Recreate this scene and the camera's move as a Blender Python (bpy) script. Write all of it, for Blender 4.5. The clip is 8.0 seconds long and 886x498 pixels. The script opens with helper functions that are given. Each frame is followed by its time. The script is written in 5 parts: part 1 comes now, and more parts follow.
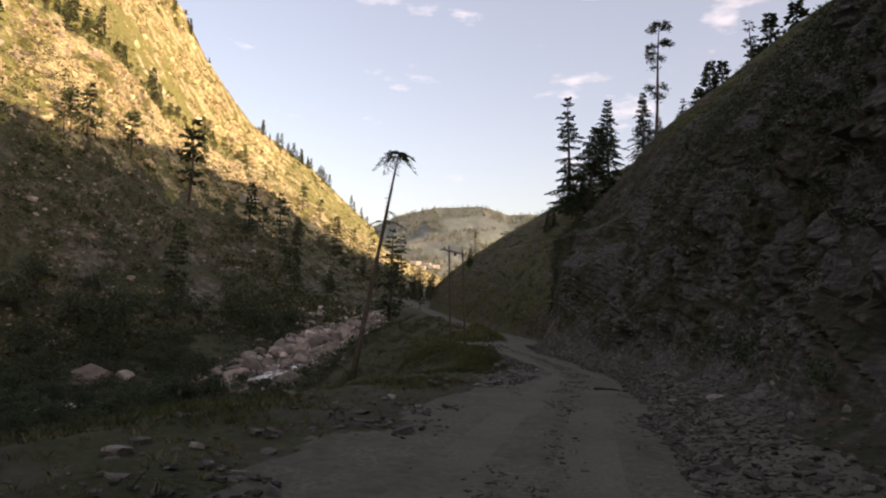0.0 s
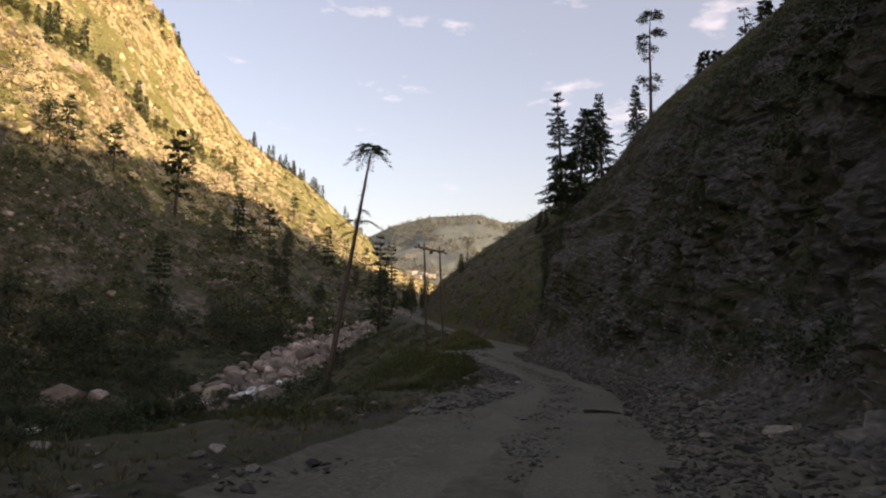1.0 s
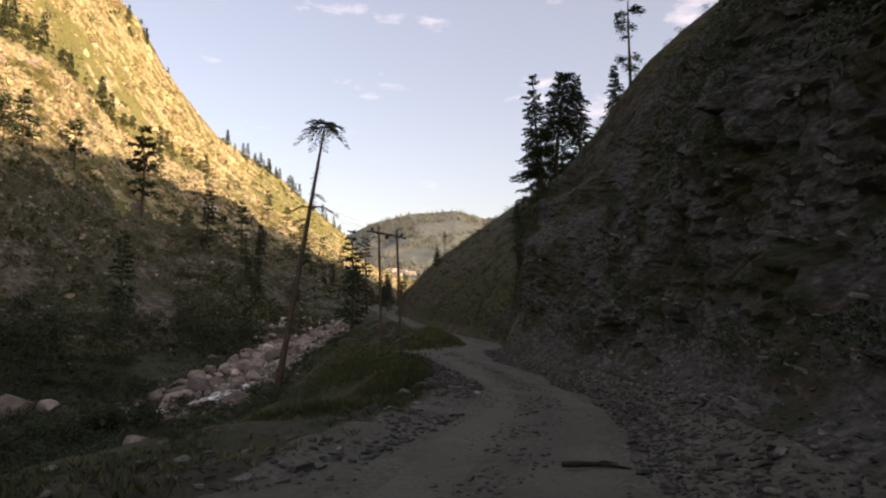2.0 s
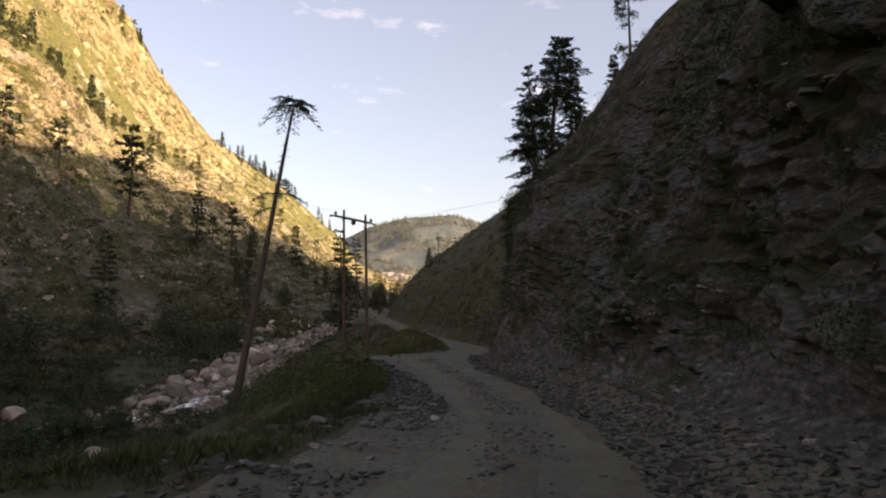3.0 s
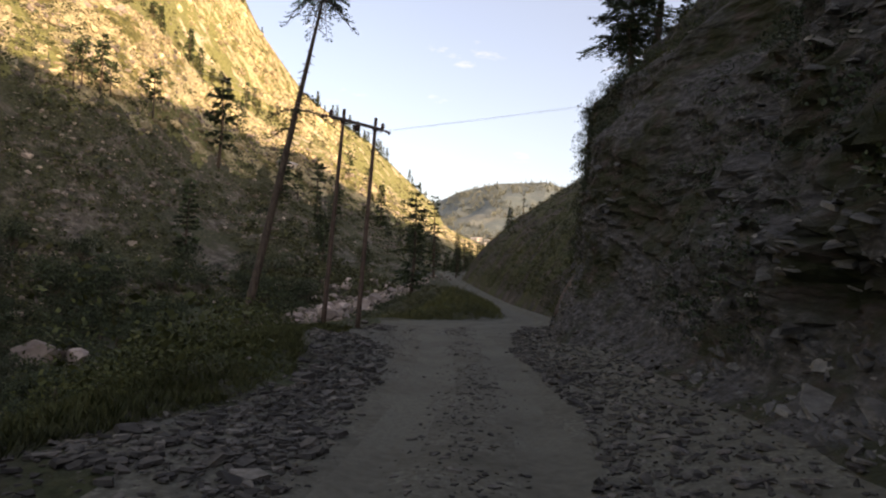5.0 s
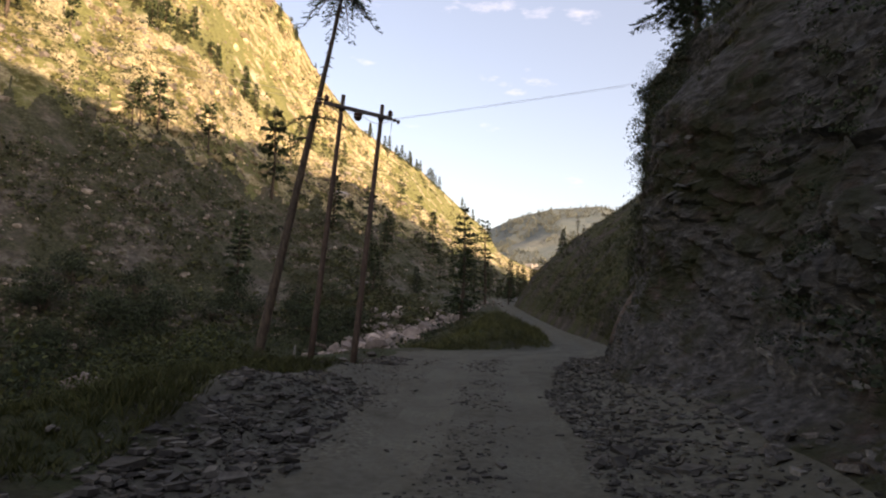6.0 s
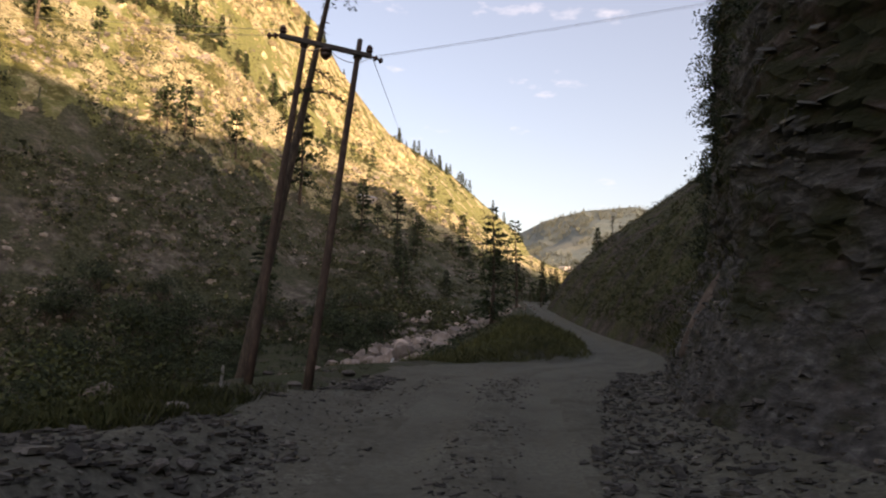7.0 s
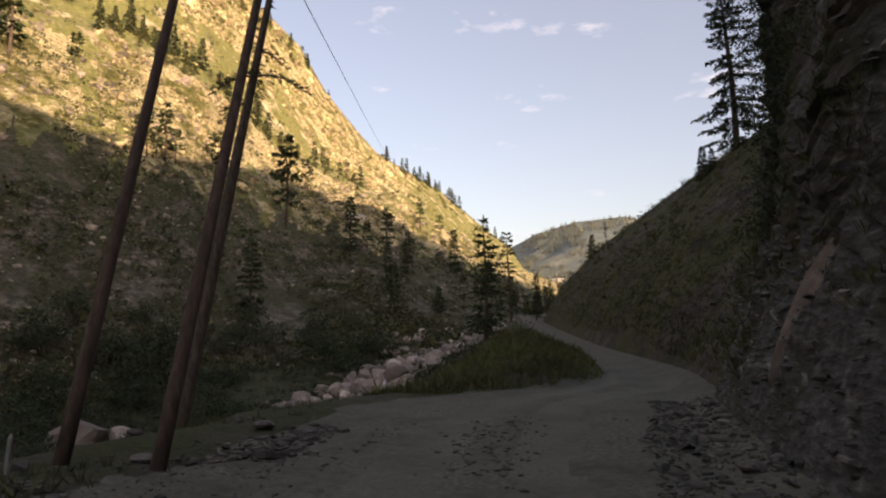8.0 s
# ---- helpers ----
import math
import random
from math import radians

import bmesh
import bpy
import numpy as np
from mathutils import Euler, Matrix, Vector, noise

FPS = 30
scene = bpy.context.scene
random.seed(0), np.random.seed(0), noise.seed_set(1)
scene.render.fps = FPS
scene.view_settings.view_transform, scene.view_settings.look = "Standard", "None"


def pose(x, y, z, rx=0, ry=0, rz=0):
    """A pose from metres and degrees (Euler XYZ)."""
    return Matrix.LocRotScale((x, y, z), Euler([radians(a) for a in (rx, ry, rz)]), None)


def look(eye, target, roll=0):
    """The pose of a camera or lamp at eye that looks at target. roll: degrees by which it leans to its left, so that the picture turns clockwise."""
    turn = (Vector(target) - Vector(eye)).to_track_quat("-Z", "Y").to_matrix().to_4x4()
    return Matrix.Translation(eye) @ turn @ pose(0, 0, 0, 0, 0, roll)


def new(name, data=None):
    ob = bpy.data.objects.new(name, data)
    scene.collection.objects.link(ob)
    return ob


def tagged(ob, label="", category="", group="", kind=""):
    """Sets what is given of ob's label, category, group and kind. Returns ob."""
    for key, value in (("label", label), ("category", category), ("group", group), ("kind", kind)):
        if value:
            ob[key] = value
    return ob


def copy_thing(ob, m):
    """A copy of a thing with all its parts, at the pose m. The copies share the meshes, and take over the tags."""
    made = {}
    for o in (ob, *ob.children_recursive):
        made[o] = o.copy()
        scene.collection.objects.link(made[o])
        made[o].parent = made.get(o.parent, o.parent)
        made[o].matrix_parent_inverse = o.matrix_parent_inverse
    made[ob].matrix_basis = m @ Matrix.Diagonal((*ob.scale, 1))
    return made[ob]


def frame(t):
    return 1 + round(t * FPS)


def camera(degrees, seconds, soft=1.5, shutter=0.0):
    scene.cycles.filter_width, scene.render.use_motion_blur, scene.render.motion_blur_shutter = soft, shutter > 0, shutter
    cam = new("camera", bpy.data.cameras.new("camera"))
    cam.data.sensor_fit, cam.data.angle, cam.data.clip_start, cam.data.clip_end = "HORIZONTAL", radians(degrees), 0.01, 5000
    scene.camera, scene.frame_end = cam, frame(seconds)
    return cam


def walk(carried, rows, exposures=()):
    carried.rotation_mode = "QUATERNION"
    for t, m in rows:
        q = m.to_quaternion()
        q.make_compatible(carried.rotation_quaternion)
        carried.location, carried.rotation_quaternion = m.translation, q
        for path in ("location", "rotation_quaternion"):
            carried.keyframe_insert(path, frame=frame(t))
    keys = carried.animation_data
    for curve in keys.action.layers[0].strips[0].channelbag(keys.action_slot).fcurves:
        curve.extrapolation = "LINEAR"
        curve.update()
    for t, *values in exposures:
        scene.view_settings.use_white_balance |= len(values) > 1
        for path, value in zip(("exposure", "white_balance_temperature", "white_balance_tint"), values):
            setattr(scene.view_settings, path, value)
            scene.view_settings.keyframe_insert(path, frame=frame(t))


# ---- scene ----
cam = camera(69.0, 8.0, soft=2.1)
PATH = [
    (0, (0.000, 0.000, 1.500), (-1.385, 9.857, 2.458), 2.1),
    (0.5, (0.410, 3.057, 1.373), (-1.055, 12.904, 2.314), -2.0),
    (1, (0.770, 5.798, 1.230), (-0.561, 15.648, 2.333), 0.7),
    (1.5, (1.054, 8.881, 1.150), (-0.081, 18.750, 2.291), -1.3),
    (2, (1.338, 12.053, 1.090), (0.304, 21.943, 2.148), -0.6),
    (2.2, (1.424, 13.398, 1.045), (0.506, 23.296, 2.135), -0.8),
    (3.3, (1.996, 19.472, 0.797), (0.895, 29.348, 1.917), -0.0),
    (3.5, (2.124, 20.602, 0.783), (0.823, 30.471, 1.739), 0.0),
    (4, (2.363, 23.621, 0.659), (0.912, 33.503, 1.142), 2.6),
    (4.2, (2.355, 24.879, 0.546), (0.741, 34.735, 1.049), 2.6),
    (5.3, (2.620, 30.150, 0.372), (0.039, 39.786, 1.077), 2.8),
    (5.5, (2.548, 31.103, 0.316), (-0.161, 40.688, 1.198), 2.8),
    (6, (2.381, 33.526, 0.296), (-0.802, 42.955, 1.273), 1.9),
    (6.5, (1.971, 36.194, 0.243), (-1.422, 45.513, 1.528), 1.4),
    (7, (1.429, 38.560, 0.280), (-2.218, 47.814, 1.314), 1.2),
    (7.5, (0.835, 40.886, 0.318), (-2.770, 50.132, 1.547), 0.2),
    (8, (0.306, 42.957, 0.277), (-3.221, 52.232, 1.575), -1.2),
]
walk(cam, [(t, look(eye, target, roll)) for t, eye, target, roll in PATH], [(0.0, 1.23, 8200, 26), (1.0, 1.17, 8150, 26), (2.0, 1.21, 8150, 26), (3.5, 1.32, 7950, 25), (4.0, 1.38, 7900, 25), (5.5, 1.42, 7700, 24), (6.5, 1.29, 7850, 25), (7.5, 1.19, 8000, 25), (8.0, 1.10, 8050, 25)])

# ---------------------------------------------------------------- world and sun
SUN_EL, SUN_AZ = 15.0, 120.0      # height above the horizon; bearing clockwise from +y
world = bpy.data.worlds.new("world")
scene.world = world
world.use_nodes = True
wn, wl = world.node_tree.nodes, world.node_tree.links
sky = wn.new("ShaderNodeTexSky")
sky.sky_type = "NISHITA"
sky.sun_disc = False
sky.sun_elevation = radians(SUN_EL)
sky.sun_rotation = radians(SUN_AZ)
sky.air_density, sky.dust_density, sky.ozone_density = 1.0, 2.6, 1.2
wn["Background"].inputs["Strength"].default_value = 0.130
wc = wn.new("ShaderNodeTexCoord")
wm = wn.new("ShaderNodeMapping")
wm.inputs["Scale"].default_value = (1.0, 1.0, 2.6)
wm.inputs["Location"].default_value = (0.35, 0.1, 0.2)
wl.new(wc.outputs["Generated"], wm.inputs["Vector"])
wt = wn.new("ShaderNodeTexNoise")
wt.inputs["Scale"].default_value, wt.inputs["Detail"].default_value, wt.inputs["Roughness"].default_value = 11.0, 6.0, 0.55
wl.new(wm.outputs[0], wt.inputs["Vector"])
wr = wn.new("ShaderNodeValToRGB")
wr.color_ramp.elements[0].position, wr.color_ramp.elements[0].color = 0.62, (0.14, 0.14, 0.14, 1)
wr.color_ramp.elements[1].position, wr.color_ramp.elements[1].color = 0.76, (0.6, 0.6, 0.6, 1)
wl.new(wt.outputs["Fac"], wr.inputs[0])
wx = wn.new("ShaderNodeMix")
wx.data_type = "RGBA"
wl.new(wr.outputs[0], wx.inputs["Factor"])
wl.new(sky.outputs[0], wx.inputs["A"])
wx.inputs["B"].default_value = (3.9, 4.1, 4.7, 1)
wl.new(wx.outputs["Result"], wn["Background"].inputs["Color"])
lamp = bpy.data.lights.new("sun", "SUN")
lamp.energy, lamp.angle, lamp.color = 5.0, radians(0.5), (1.0, 0.80, 0.57)
sun = new("sun", lamp)
to_sun = Vector((math.sin(radians(SUN_AZ)) * math.cos(radians(SUN_EL)), math.cos(radians(SUN_AZ)) * math.cos(radians(SUN_EL)), math.sin(radians(SUN_EL))))
sun.matrix_world = look(to_sun * 300, (0, 0, 0))


# ---------------------------------------------------------------- small tools
def lerp_table(table, x):
    """Smooth-ish interpolation in a table of (x, value), held at its ends."""
    xs = [a for a, _ in table]
    ys = [b for _, b in table]
    return np.interp(x, xs, ys)


def smooth_table(table, x):
    """The same, softened by averaging over a span."""
    return (lerp_table(table, x - 2) + lerp_table(table, x - 1) + 2 * lerp_table(table, x) + lerp_table(table, x + 1) + lerp_table(table, x + 2)) / 6


_rng = np.random.RandomState(5)
_LAT = _rng.rand(64, 64, 64)


def vnoise(x, y, z):
    """Value noise in 0..1 on arrays."""
    x, y, z = np.broadcast_arrays(np.asarray(x, float), np.asarray(y, float), np.asarray(z, float))
    i, j, k = np.floor(x).astype(int), np.floor(y).astype(int), np.floor(z).astype(int)
    fx, fy, fz = x - i, y - j, z - k
    fx, fy, fz = fx * fx * (3 - 2 * fx), fy * fy * (3 - 2 * fy), fz * fz * (3 - 2 * fz)
    i, j, k = i & 63, j & 63, k & 63
    i1, j1, k1 = (i + 1) & 63, (j + 1) & 63, (k + 1) & 63
    c = lambda a, b, d: _LAT[a, b, d]
    x00 = c(i, j, k) * (1 - fx) + c(i1, j, k) * fx
    x10 = c(i, j1, k) * (1 - fx) + c(i1, j1, k) * fx
    x01 = c(i, j, k1) * (1 - fx) + c(i1, j, k1) * fx
    x11 = c(i, j1, k1) * (1 - fx) + c(i1, j1, k1) * fx
    return (x00 * (1 - fy) + x10 * fy) * (1 - fz) + (x01 * (1 - fy) + x11 * fy) * fz


def fbm(x, y, z, octaves=4, gain=0.5):
    """Layered noise in about -1..1."""
    total, amp, norm = 0.0, 1.0, 0.0
    for o in range(octaves):
        f = 2.03 ** o
        total = total + amp * (vnoise(x * f + 7.3 * o, y * f + 3.1 * o, z * f + 11.7 * o) * 2 - 1)
        norm += amp
        amp *= gain
    return total / norm


def mesh_from(name, verts, faces, smooth=False):
    me = bpy.data.meshes.new(name)
    verts = np.asarray(verts, dtype=np.float32)
    faces = np.asarray(faces, dtype=np.int32)
    n = faces.shape[1]
    me.vertices.add(len(verts))
    me.vertices.foreach_set("co", verts.ravel())
    me.loops.add(faces.size)
    me.loops.foreach_set("vertex_index", faces.ravel())
    me.polygons.add(len(faces))
    me.polygons.foreach_set("loop_start", np.arange(0, faces.size, n, dtype=np.int32))
    me.polygons.foreach_set("loop_total", np.full(len(faces), n, dtype=np.int32))
    me.polygons.foreach_set("use_smooth", np.full(len(faces), smooth))
    me.update(calc_edges=True)
    me.validate()
    return me


def grid_faces(rows, cols):
    a = (np.arange(rows - 1)[:, None] * cols + np.arange(cols - 1)[None, :]).ravel()
    return np.stack([a, a + 1, a + cols + 1, a + cols], 1)


def sheet(name, X, Y, Z, mat, smooth=True, flip=False):
    rows, cols = X.shape
    f = grid_faces(rows, cols)
    if flip:
        f = f[:, ::-1]
    me = mesh_from(name, np.stack([X, Y, Z], -1).reshape(-1, 3), f, smooth)
    me.materials.append(mat)
    return new(name, me)


# ---------------------------------------------------------------- materials
def nodes_of(name, rough=0.9):
    m = bpy.data.materials.new(name)
    m.use_nodes = True
    nt = m.node_tree
    b = nt.nodes["Principled BSDF"]
    b.inputs["Roughness"].default_value = rough
    b.inputs["Specular IOR Level"].default_value = 0.25
    return m, nt, b


def n_noise(nt, coord, scale, detail=5.0, rough=0.55, stretch=(1, 1, 1), offset=(0, 0, 0)):
    mp = nt.nodes.new("ShaderNodeMapping")
    mp.inputs["Scale"].default_value = stretch
    mp.inputs["Location"].default_value = offset
    nt.links.new(coord, mp.inputs["Vector"])
    t = nt.nodes.new("ShaderNodeTexNoise")
    t.inputs["Scale"].default_value = scale
    t.inputs["Detail"].default_value = detail
    t.inputs["Roughness"].default_value = rough
    nt.links.new(mp.outputs[0], t.inputs["Vector"])
    return t.outputs["Fac"]


def n_ramp(nt, fac, stops):
    r = nt.nodes.new("ShaderNodeValToRGB")
    e = r.color_ramp.elements
    while len(e) < len(stops):
        e.new(0.5)
    for el, (p, c) in zip(e, stops):
        el.position, el.color = p, (*c, 1)
    nt.links.new(fac, r.inputs[0])
    return r.outputs[0]


def n_mix(nt, fac, a, b, blend="MIX"):
    m = nt.nodes.new("ShaderNodeMix")
    m.data_type, m.blend_type = "RGBA", blend
    for sock, v in ((m.inputs["Factor"], fac), (m.inputs["A"], a), (m.inputs["B"], b)):
        if isinstance(v, (int, float)):
            sock.default_value = v
        elif isinstance(v, tuple):
            sock.default_value = (*v, 1)
        else:
            nt.links.new(v, sock)
    return m.outputs["Result"]


def n_bump(nt, b, height, strength=0.5, distance=0.1):
    n = nt.nodes.new("ShaderNodeBump")
    n.inputs["Strength"].default_value = strength
    n.inputs["Distance"].default_value = distance
    nt.links.new(height, n.inputs["Height"])
    nt.links.new(n.outputs[0], b.inputs["Normal"])


def n_pos(nt):
    return nt.nodes.new("ShaderNodeNewGeometry").outputs["Position"]


def n_island(nt):
    return nt.nodes.new("ShaderNodeNewGeometry").outputs["Random Per Island"]


def earth(name, grains, patches, patch_scale, grain_scale, bump=0.4, bump_d=0.05, stretch=(1, 1, 1), lo=0.42, hi=0.58, rough=0.95):
    """Ground-like surface: a fine-grained colour ramp crossed by patches of a second one."""
    m, nt, b = nodes_of(name, rough)
    p = n_pos(nt)
    g1 = n_noise(nt, p, grain_scale, 8, 0.65, stretch)
    g2 = n_noise(nt, p, grain_scale * 0.37, 6, 0.6, stretch, (13, 5, 2))
    big = n_noise(nt, p, patch_scale, 5, 0.6, (1, 1, 1), (3, 9, 1))
    a = n_ramp(nt, g1, grains)
    c = n_ramp(nt, g2, patches)
    fac = n_ramp(nt, big, [(lo, (0, 0, 0)), (hi, (1, 1, 1))])
    nt.links.new(n_mix(nt, fac, a, c), b.inputs["Base Color"])
    n_bump(nt, b, g1, bump, bump_d)
    return m


def leafy(name, dark, light, rough=0.7):
    m, nt, b = nodes_of(name, rough)
    p = n_pos(nt)
    r = n_mix(nt, n_island(nt), dark, light)
    v = n_ramp(nt, n_noise(nt, p, 0.35, 3), [(0.35, (0.65, 0.65, 0.65)), (0.7, (1.25, 1.2, 1.0))])
    nt.links.new(n_mix(nt, 1.0, r, v, "MULTIPLY"), b.inputs["Base Color"])
    return m


M_ROAD = earth("gravel_road", [(0.3, (0.0502, 0.0493, 0.0391)), (0.5, (0.09, 0.0891, 0.0698)), (0.7, (0.167, 0.166, 0.132))],
               [(0.3, (0.0519, 0.0502, 0.038)), (0.7, (0.104, 0.103, 0.0798))], 0.7, 14.0, 0.6, 0.03)
M_TRACK = earth("packed_wheel_track", [(0.3, (0.0712, 0.0706, 0.0553)), (0.5, (0.104, 0.104, 0.0817)), (0.7, (0.147, 0.145, 0.116))],
                [(0.3, (0.0653, 0.0641, 0.0498)), (0.7, (0.102, 0.101, 0.0798))], 0.45, 20.0, 0.3, 0.015)
M_GROUND = earth("verge_ground", [(0.3, (0.018, 0.026, 0.009)), (0.5, (0.034, 0.045, 0.016)), (0.7, (0.066, 0.068, 0.034))],
                 [(0.3, (0.028, 0.028, 0.018)), (0.7, (0.078, 0.074, 0.052))], 0.5, 9.0, 0.9, 0.12)
M_CLIFF = earth("layered_rock", [(0.28, (0.024, 0.0235, 0.022)), (0.46, (0.057, 0.055, 0.052)), (0.58, (0.10, 0.098, 0.092)), (0.72, (0.2, 0.198, 0.186))],
                [(0.3, (0.018, 0.0235, 0.010)), (0.5, (0.036, 0.04, 0.019)), (0.62, (0.066, 0.050, 0.041)), (0.72, (0.123, 0.105, 0.094))], 0.42, 4.2, 1.0, 0.16, (1, 0.8, 2.2), 0.47, 0.57)
M_SLOPE = earth("grassy_slope", [(0.3, (0.022, 0.03, 0.01)), (0.5, (0.055, 0.062, 0.02)), (0.72, (0.115, 0.105, 0.05))],
                [(0.3, (0.026, 0.022, 0.018)), (0.5, (0.06, 0.05, 0.04)), (0.7, (0.12, 0.1, 0.08))], 0.22, 1.9, 1.0, 0.4, (1, 1, 1.5), 0.46, 0.56)
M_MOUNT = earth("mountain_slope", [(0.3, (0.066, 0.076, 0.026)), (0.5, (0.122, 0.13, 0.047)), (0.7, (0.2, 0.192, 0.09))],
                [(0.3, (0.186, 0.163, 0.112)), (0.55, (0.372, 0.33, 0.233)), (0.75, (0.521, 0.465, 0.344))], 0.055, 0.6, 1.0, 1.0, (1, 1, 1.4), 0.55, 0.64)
# scrub and soil of the lower slope, with part of its shade put into the colour
M_LOWER = earth("shade_toned_scrub_slope", [(0.3, (0.021, 0.027, 0.013)), (0.48, (0.05, 0.056, 0.029)), (0.68, (0.106, 0.102, 0.064))],
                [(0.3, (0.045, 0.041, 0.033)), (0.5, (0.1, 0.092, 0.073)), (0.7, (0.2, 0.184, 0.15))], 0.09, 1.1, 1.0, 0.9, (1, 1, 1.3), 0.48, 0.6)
M_CRAG = earth("mountain_crag", [(0.28, (0.0894, 0.074, 0.0441)), (0.42, (0.218, 0.19, 0.108)), (0.54, (0.376, 0.339, 0.204)), (0.7, (0.507, 0.472, 0.299))],
               [(0.3, (0.0445, 0.0494, 0.0141)), (0.52, (0.116, 0.113, 0.0353)), (0.68, (0.287, 0.261, 0.141))], 0.07, 0.8, 1.0, 1.6, (1, 1, 1.4), 0.47, 0.56)
# pale bluish low-contrast tones: distance haze is put into the hill's colour
M_HILL = earth("haze_tinted_hill", [(0.3, (0.07, 0.098, 0.108)), (0.5, (0.088, 0.113, 0.115)), (0.7, (0.116, 0.134, 0.124))],
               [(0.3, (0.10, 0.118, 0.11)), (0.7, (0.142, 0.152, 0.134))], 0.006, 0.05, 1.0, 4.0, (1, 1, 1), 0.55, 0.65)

# ---------------------------------------------------------------- the lie of the land
# road: centre, half width and height by y
ROAD_X = [(-60, -3.5), (-10, -1.2), (6, -0.2), (12, 0.35), (20, 1.2), (27, 2.0), (33, 1.75), (40, 0.55), (45, -0.75), (50, -2.0), (56, -3.0), (58, -2.2), (59.5, -1.4), (61, -1.1), (65, -1.6), (70, -2.7), (75, -3.9), (90, -7.3), (116, -14.4), (140, -21), (300, -64)]
ROAD_W = [(-60, 2.1), (14, 2.1), (24, 1.8), (33, 1.6), (40, 1.9), (46, 2.2), (51, 2.6), (56, 3.1), (58, 2.1), (59.5, 1.2), (61, 0.8), (70, 0.75), (76, 0.8), (90, 0.9), (116, 1.1), (300, 1.4)]
ROAD_Z = [(-60, 1.2), (0, 0.05), (9, -0.3), (20.5, -0.67), (31, -1.13), (37, -1.2), (52, -1.15), (64, -1.15), (90, -1.0), (116, -0.2), (140, 0.8), (300, 7)]
RIVER_X = [(-400, -100), (0, -80), (76, -76), (95, -69), (108, -61), (124, -55), (140, -53), (170, -53), (200, -57), (300, -80), (600, -140)]
RIVER_Z = [(-400, -24), (0, -17), (76, -15.8), (106, -15), (124, -13.8), (140, -11.2), (155, -8.6), (172, -6.4), (200, -4), (300, 1), (600, 10)]


HEAP_W = [(0, 0), (18, 0.3), (24, 2.0), (31, 2.3), (34, 1.5), (36, 0.5), (39, 0.8), (42, 1.6), (44.5, 2.2), (47, 1.3), (50, 0.5), (52, 0.2), (56, 0)]   # rubble beside the track


def heap_w(y): return smooth_table(HEAP_W, y)
def road_x(y): return smooth_table(ROAD_X, y)
def road_w(y): return smooth_table(ROAD_W, y)
def road_z(y): return smooth_table(ROAD_Z, y)


def ground_z(x, y):
    """Height of the ground: road bench, verge, bank, river bed."""
    x, y = np.broadcast_arrays(np.asarray(x, float), np.asarray(y, float))
    zr, xc, w = road_z(y), road_x(y), road_w(y)
    off = x - xc
    d = -(off + w)                                  # metres past the left edge
    rx, rz = lerp_table(RIVER_X, y), lerp_table(RIVER_Z, y)
    z = zr + 0.0 * x
    # wheel ruts and crown
    rut = np.exp(-((np.abs(off) - 0.75) / 0.32) ** 2)
    z = z - 0.05 * rut + 0.03 * fbm(x * 0.9, y * 0.5, 0.0, 4) + 0.012 * fbm(x * 5, y * 5, 2.0, 3)
    # verge then bank
    verge = lerp_table([(-60, 2.5), (12, 2.6), (25, 2.2), (34, 1.6), (42, 2.6), (48, 2.6), (53, 1.2), (57, 0.6), (60, 2.4), (63, 2.8), (70, 2.6), (80, 2.0), (300, 1.0)], y)
    rough = np.clip(d / 1.0, 0, 1)
    z = z + rough * (0.10 + 0.16 * fbm(x * 0.8, y * 0.8, 5.0, 4))
    fall = np.clip(d - verge, 0, None)
    z = z - np.where(fall < 3, 0.1 * fall ** 2, lerp_table([(0, 0.6), (24, 0.9), (42, 1.1), (50, 0.95), (57, 0.5), (63, 0.55), (68, 0.9), (80, 0.8), (120, 0.5)], y) * (fall - 3) + 0.9) * (1 + 0.25 * fbm(x * 0.1, y * 0.1, 8, 2)) * (fall > 0)
    # mound beside the far road
    u, f, g = np.clip(d / 3.3, 0, 1), np.clip((y - 57.6) / 8.0, 0, 1), np.clip((y - 68.5) / 12.0, 0, 1)
    mound = 1.35 * (1 - (1 - u) ** 1.4) * f * f * (3 - 2 * f) * (1 - g * g * (3 - 2 * g)) * np.exp(-(np.clip(-5.6 - x, 0, None) / 1.5) ** 2)
    z = z + mound * (1 + 0.4 * fbm(x * 0.7, y * 0.5, 12.0, 3))
    # heap of broken stone beside the bend
    z = z + 0.45 * np.exp(-(((x + 3.2) / 1.5) ** 2 + ((y - 40.5) / 4.0) ** 2)) * np.clip(d / 0.6, 0, 1)
    z = z + 0.12 * np.exp(-(((x + 5.3) / 1.6) ** 2 + ((y - 47.0) / 2.6) ** 2)) * np.clip(d / 0.6, 0, 1)
    bed = rz + 0.9 * fbm(x * 0.12, y * 0.12, 3, 3) + 0.004 * np.clip(np.abs(x - rx) - 8, 0, None) ** 1.5
    k = 1.2
    z = np.where(d > 3, np.logaddexp(z / k, bed / k) * k, z)
    # foot of the cut bank
    r = np.clip(off - w, 0, None)
    z = z + np.clip(r * 0.25, 0, 0.6)
    return z


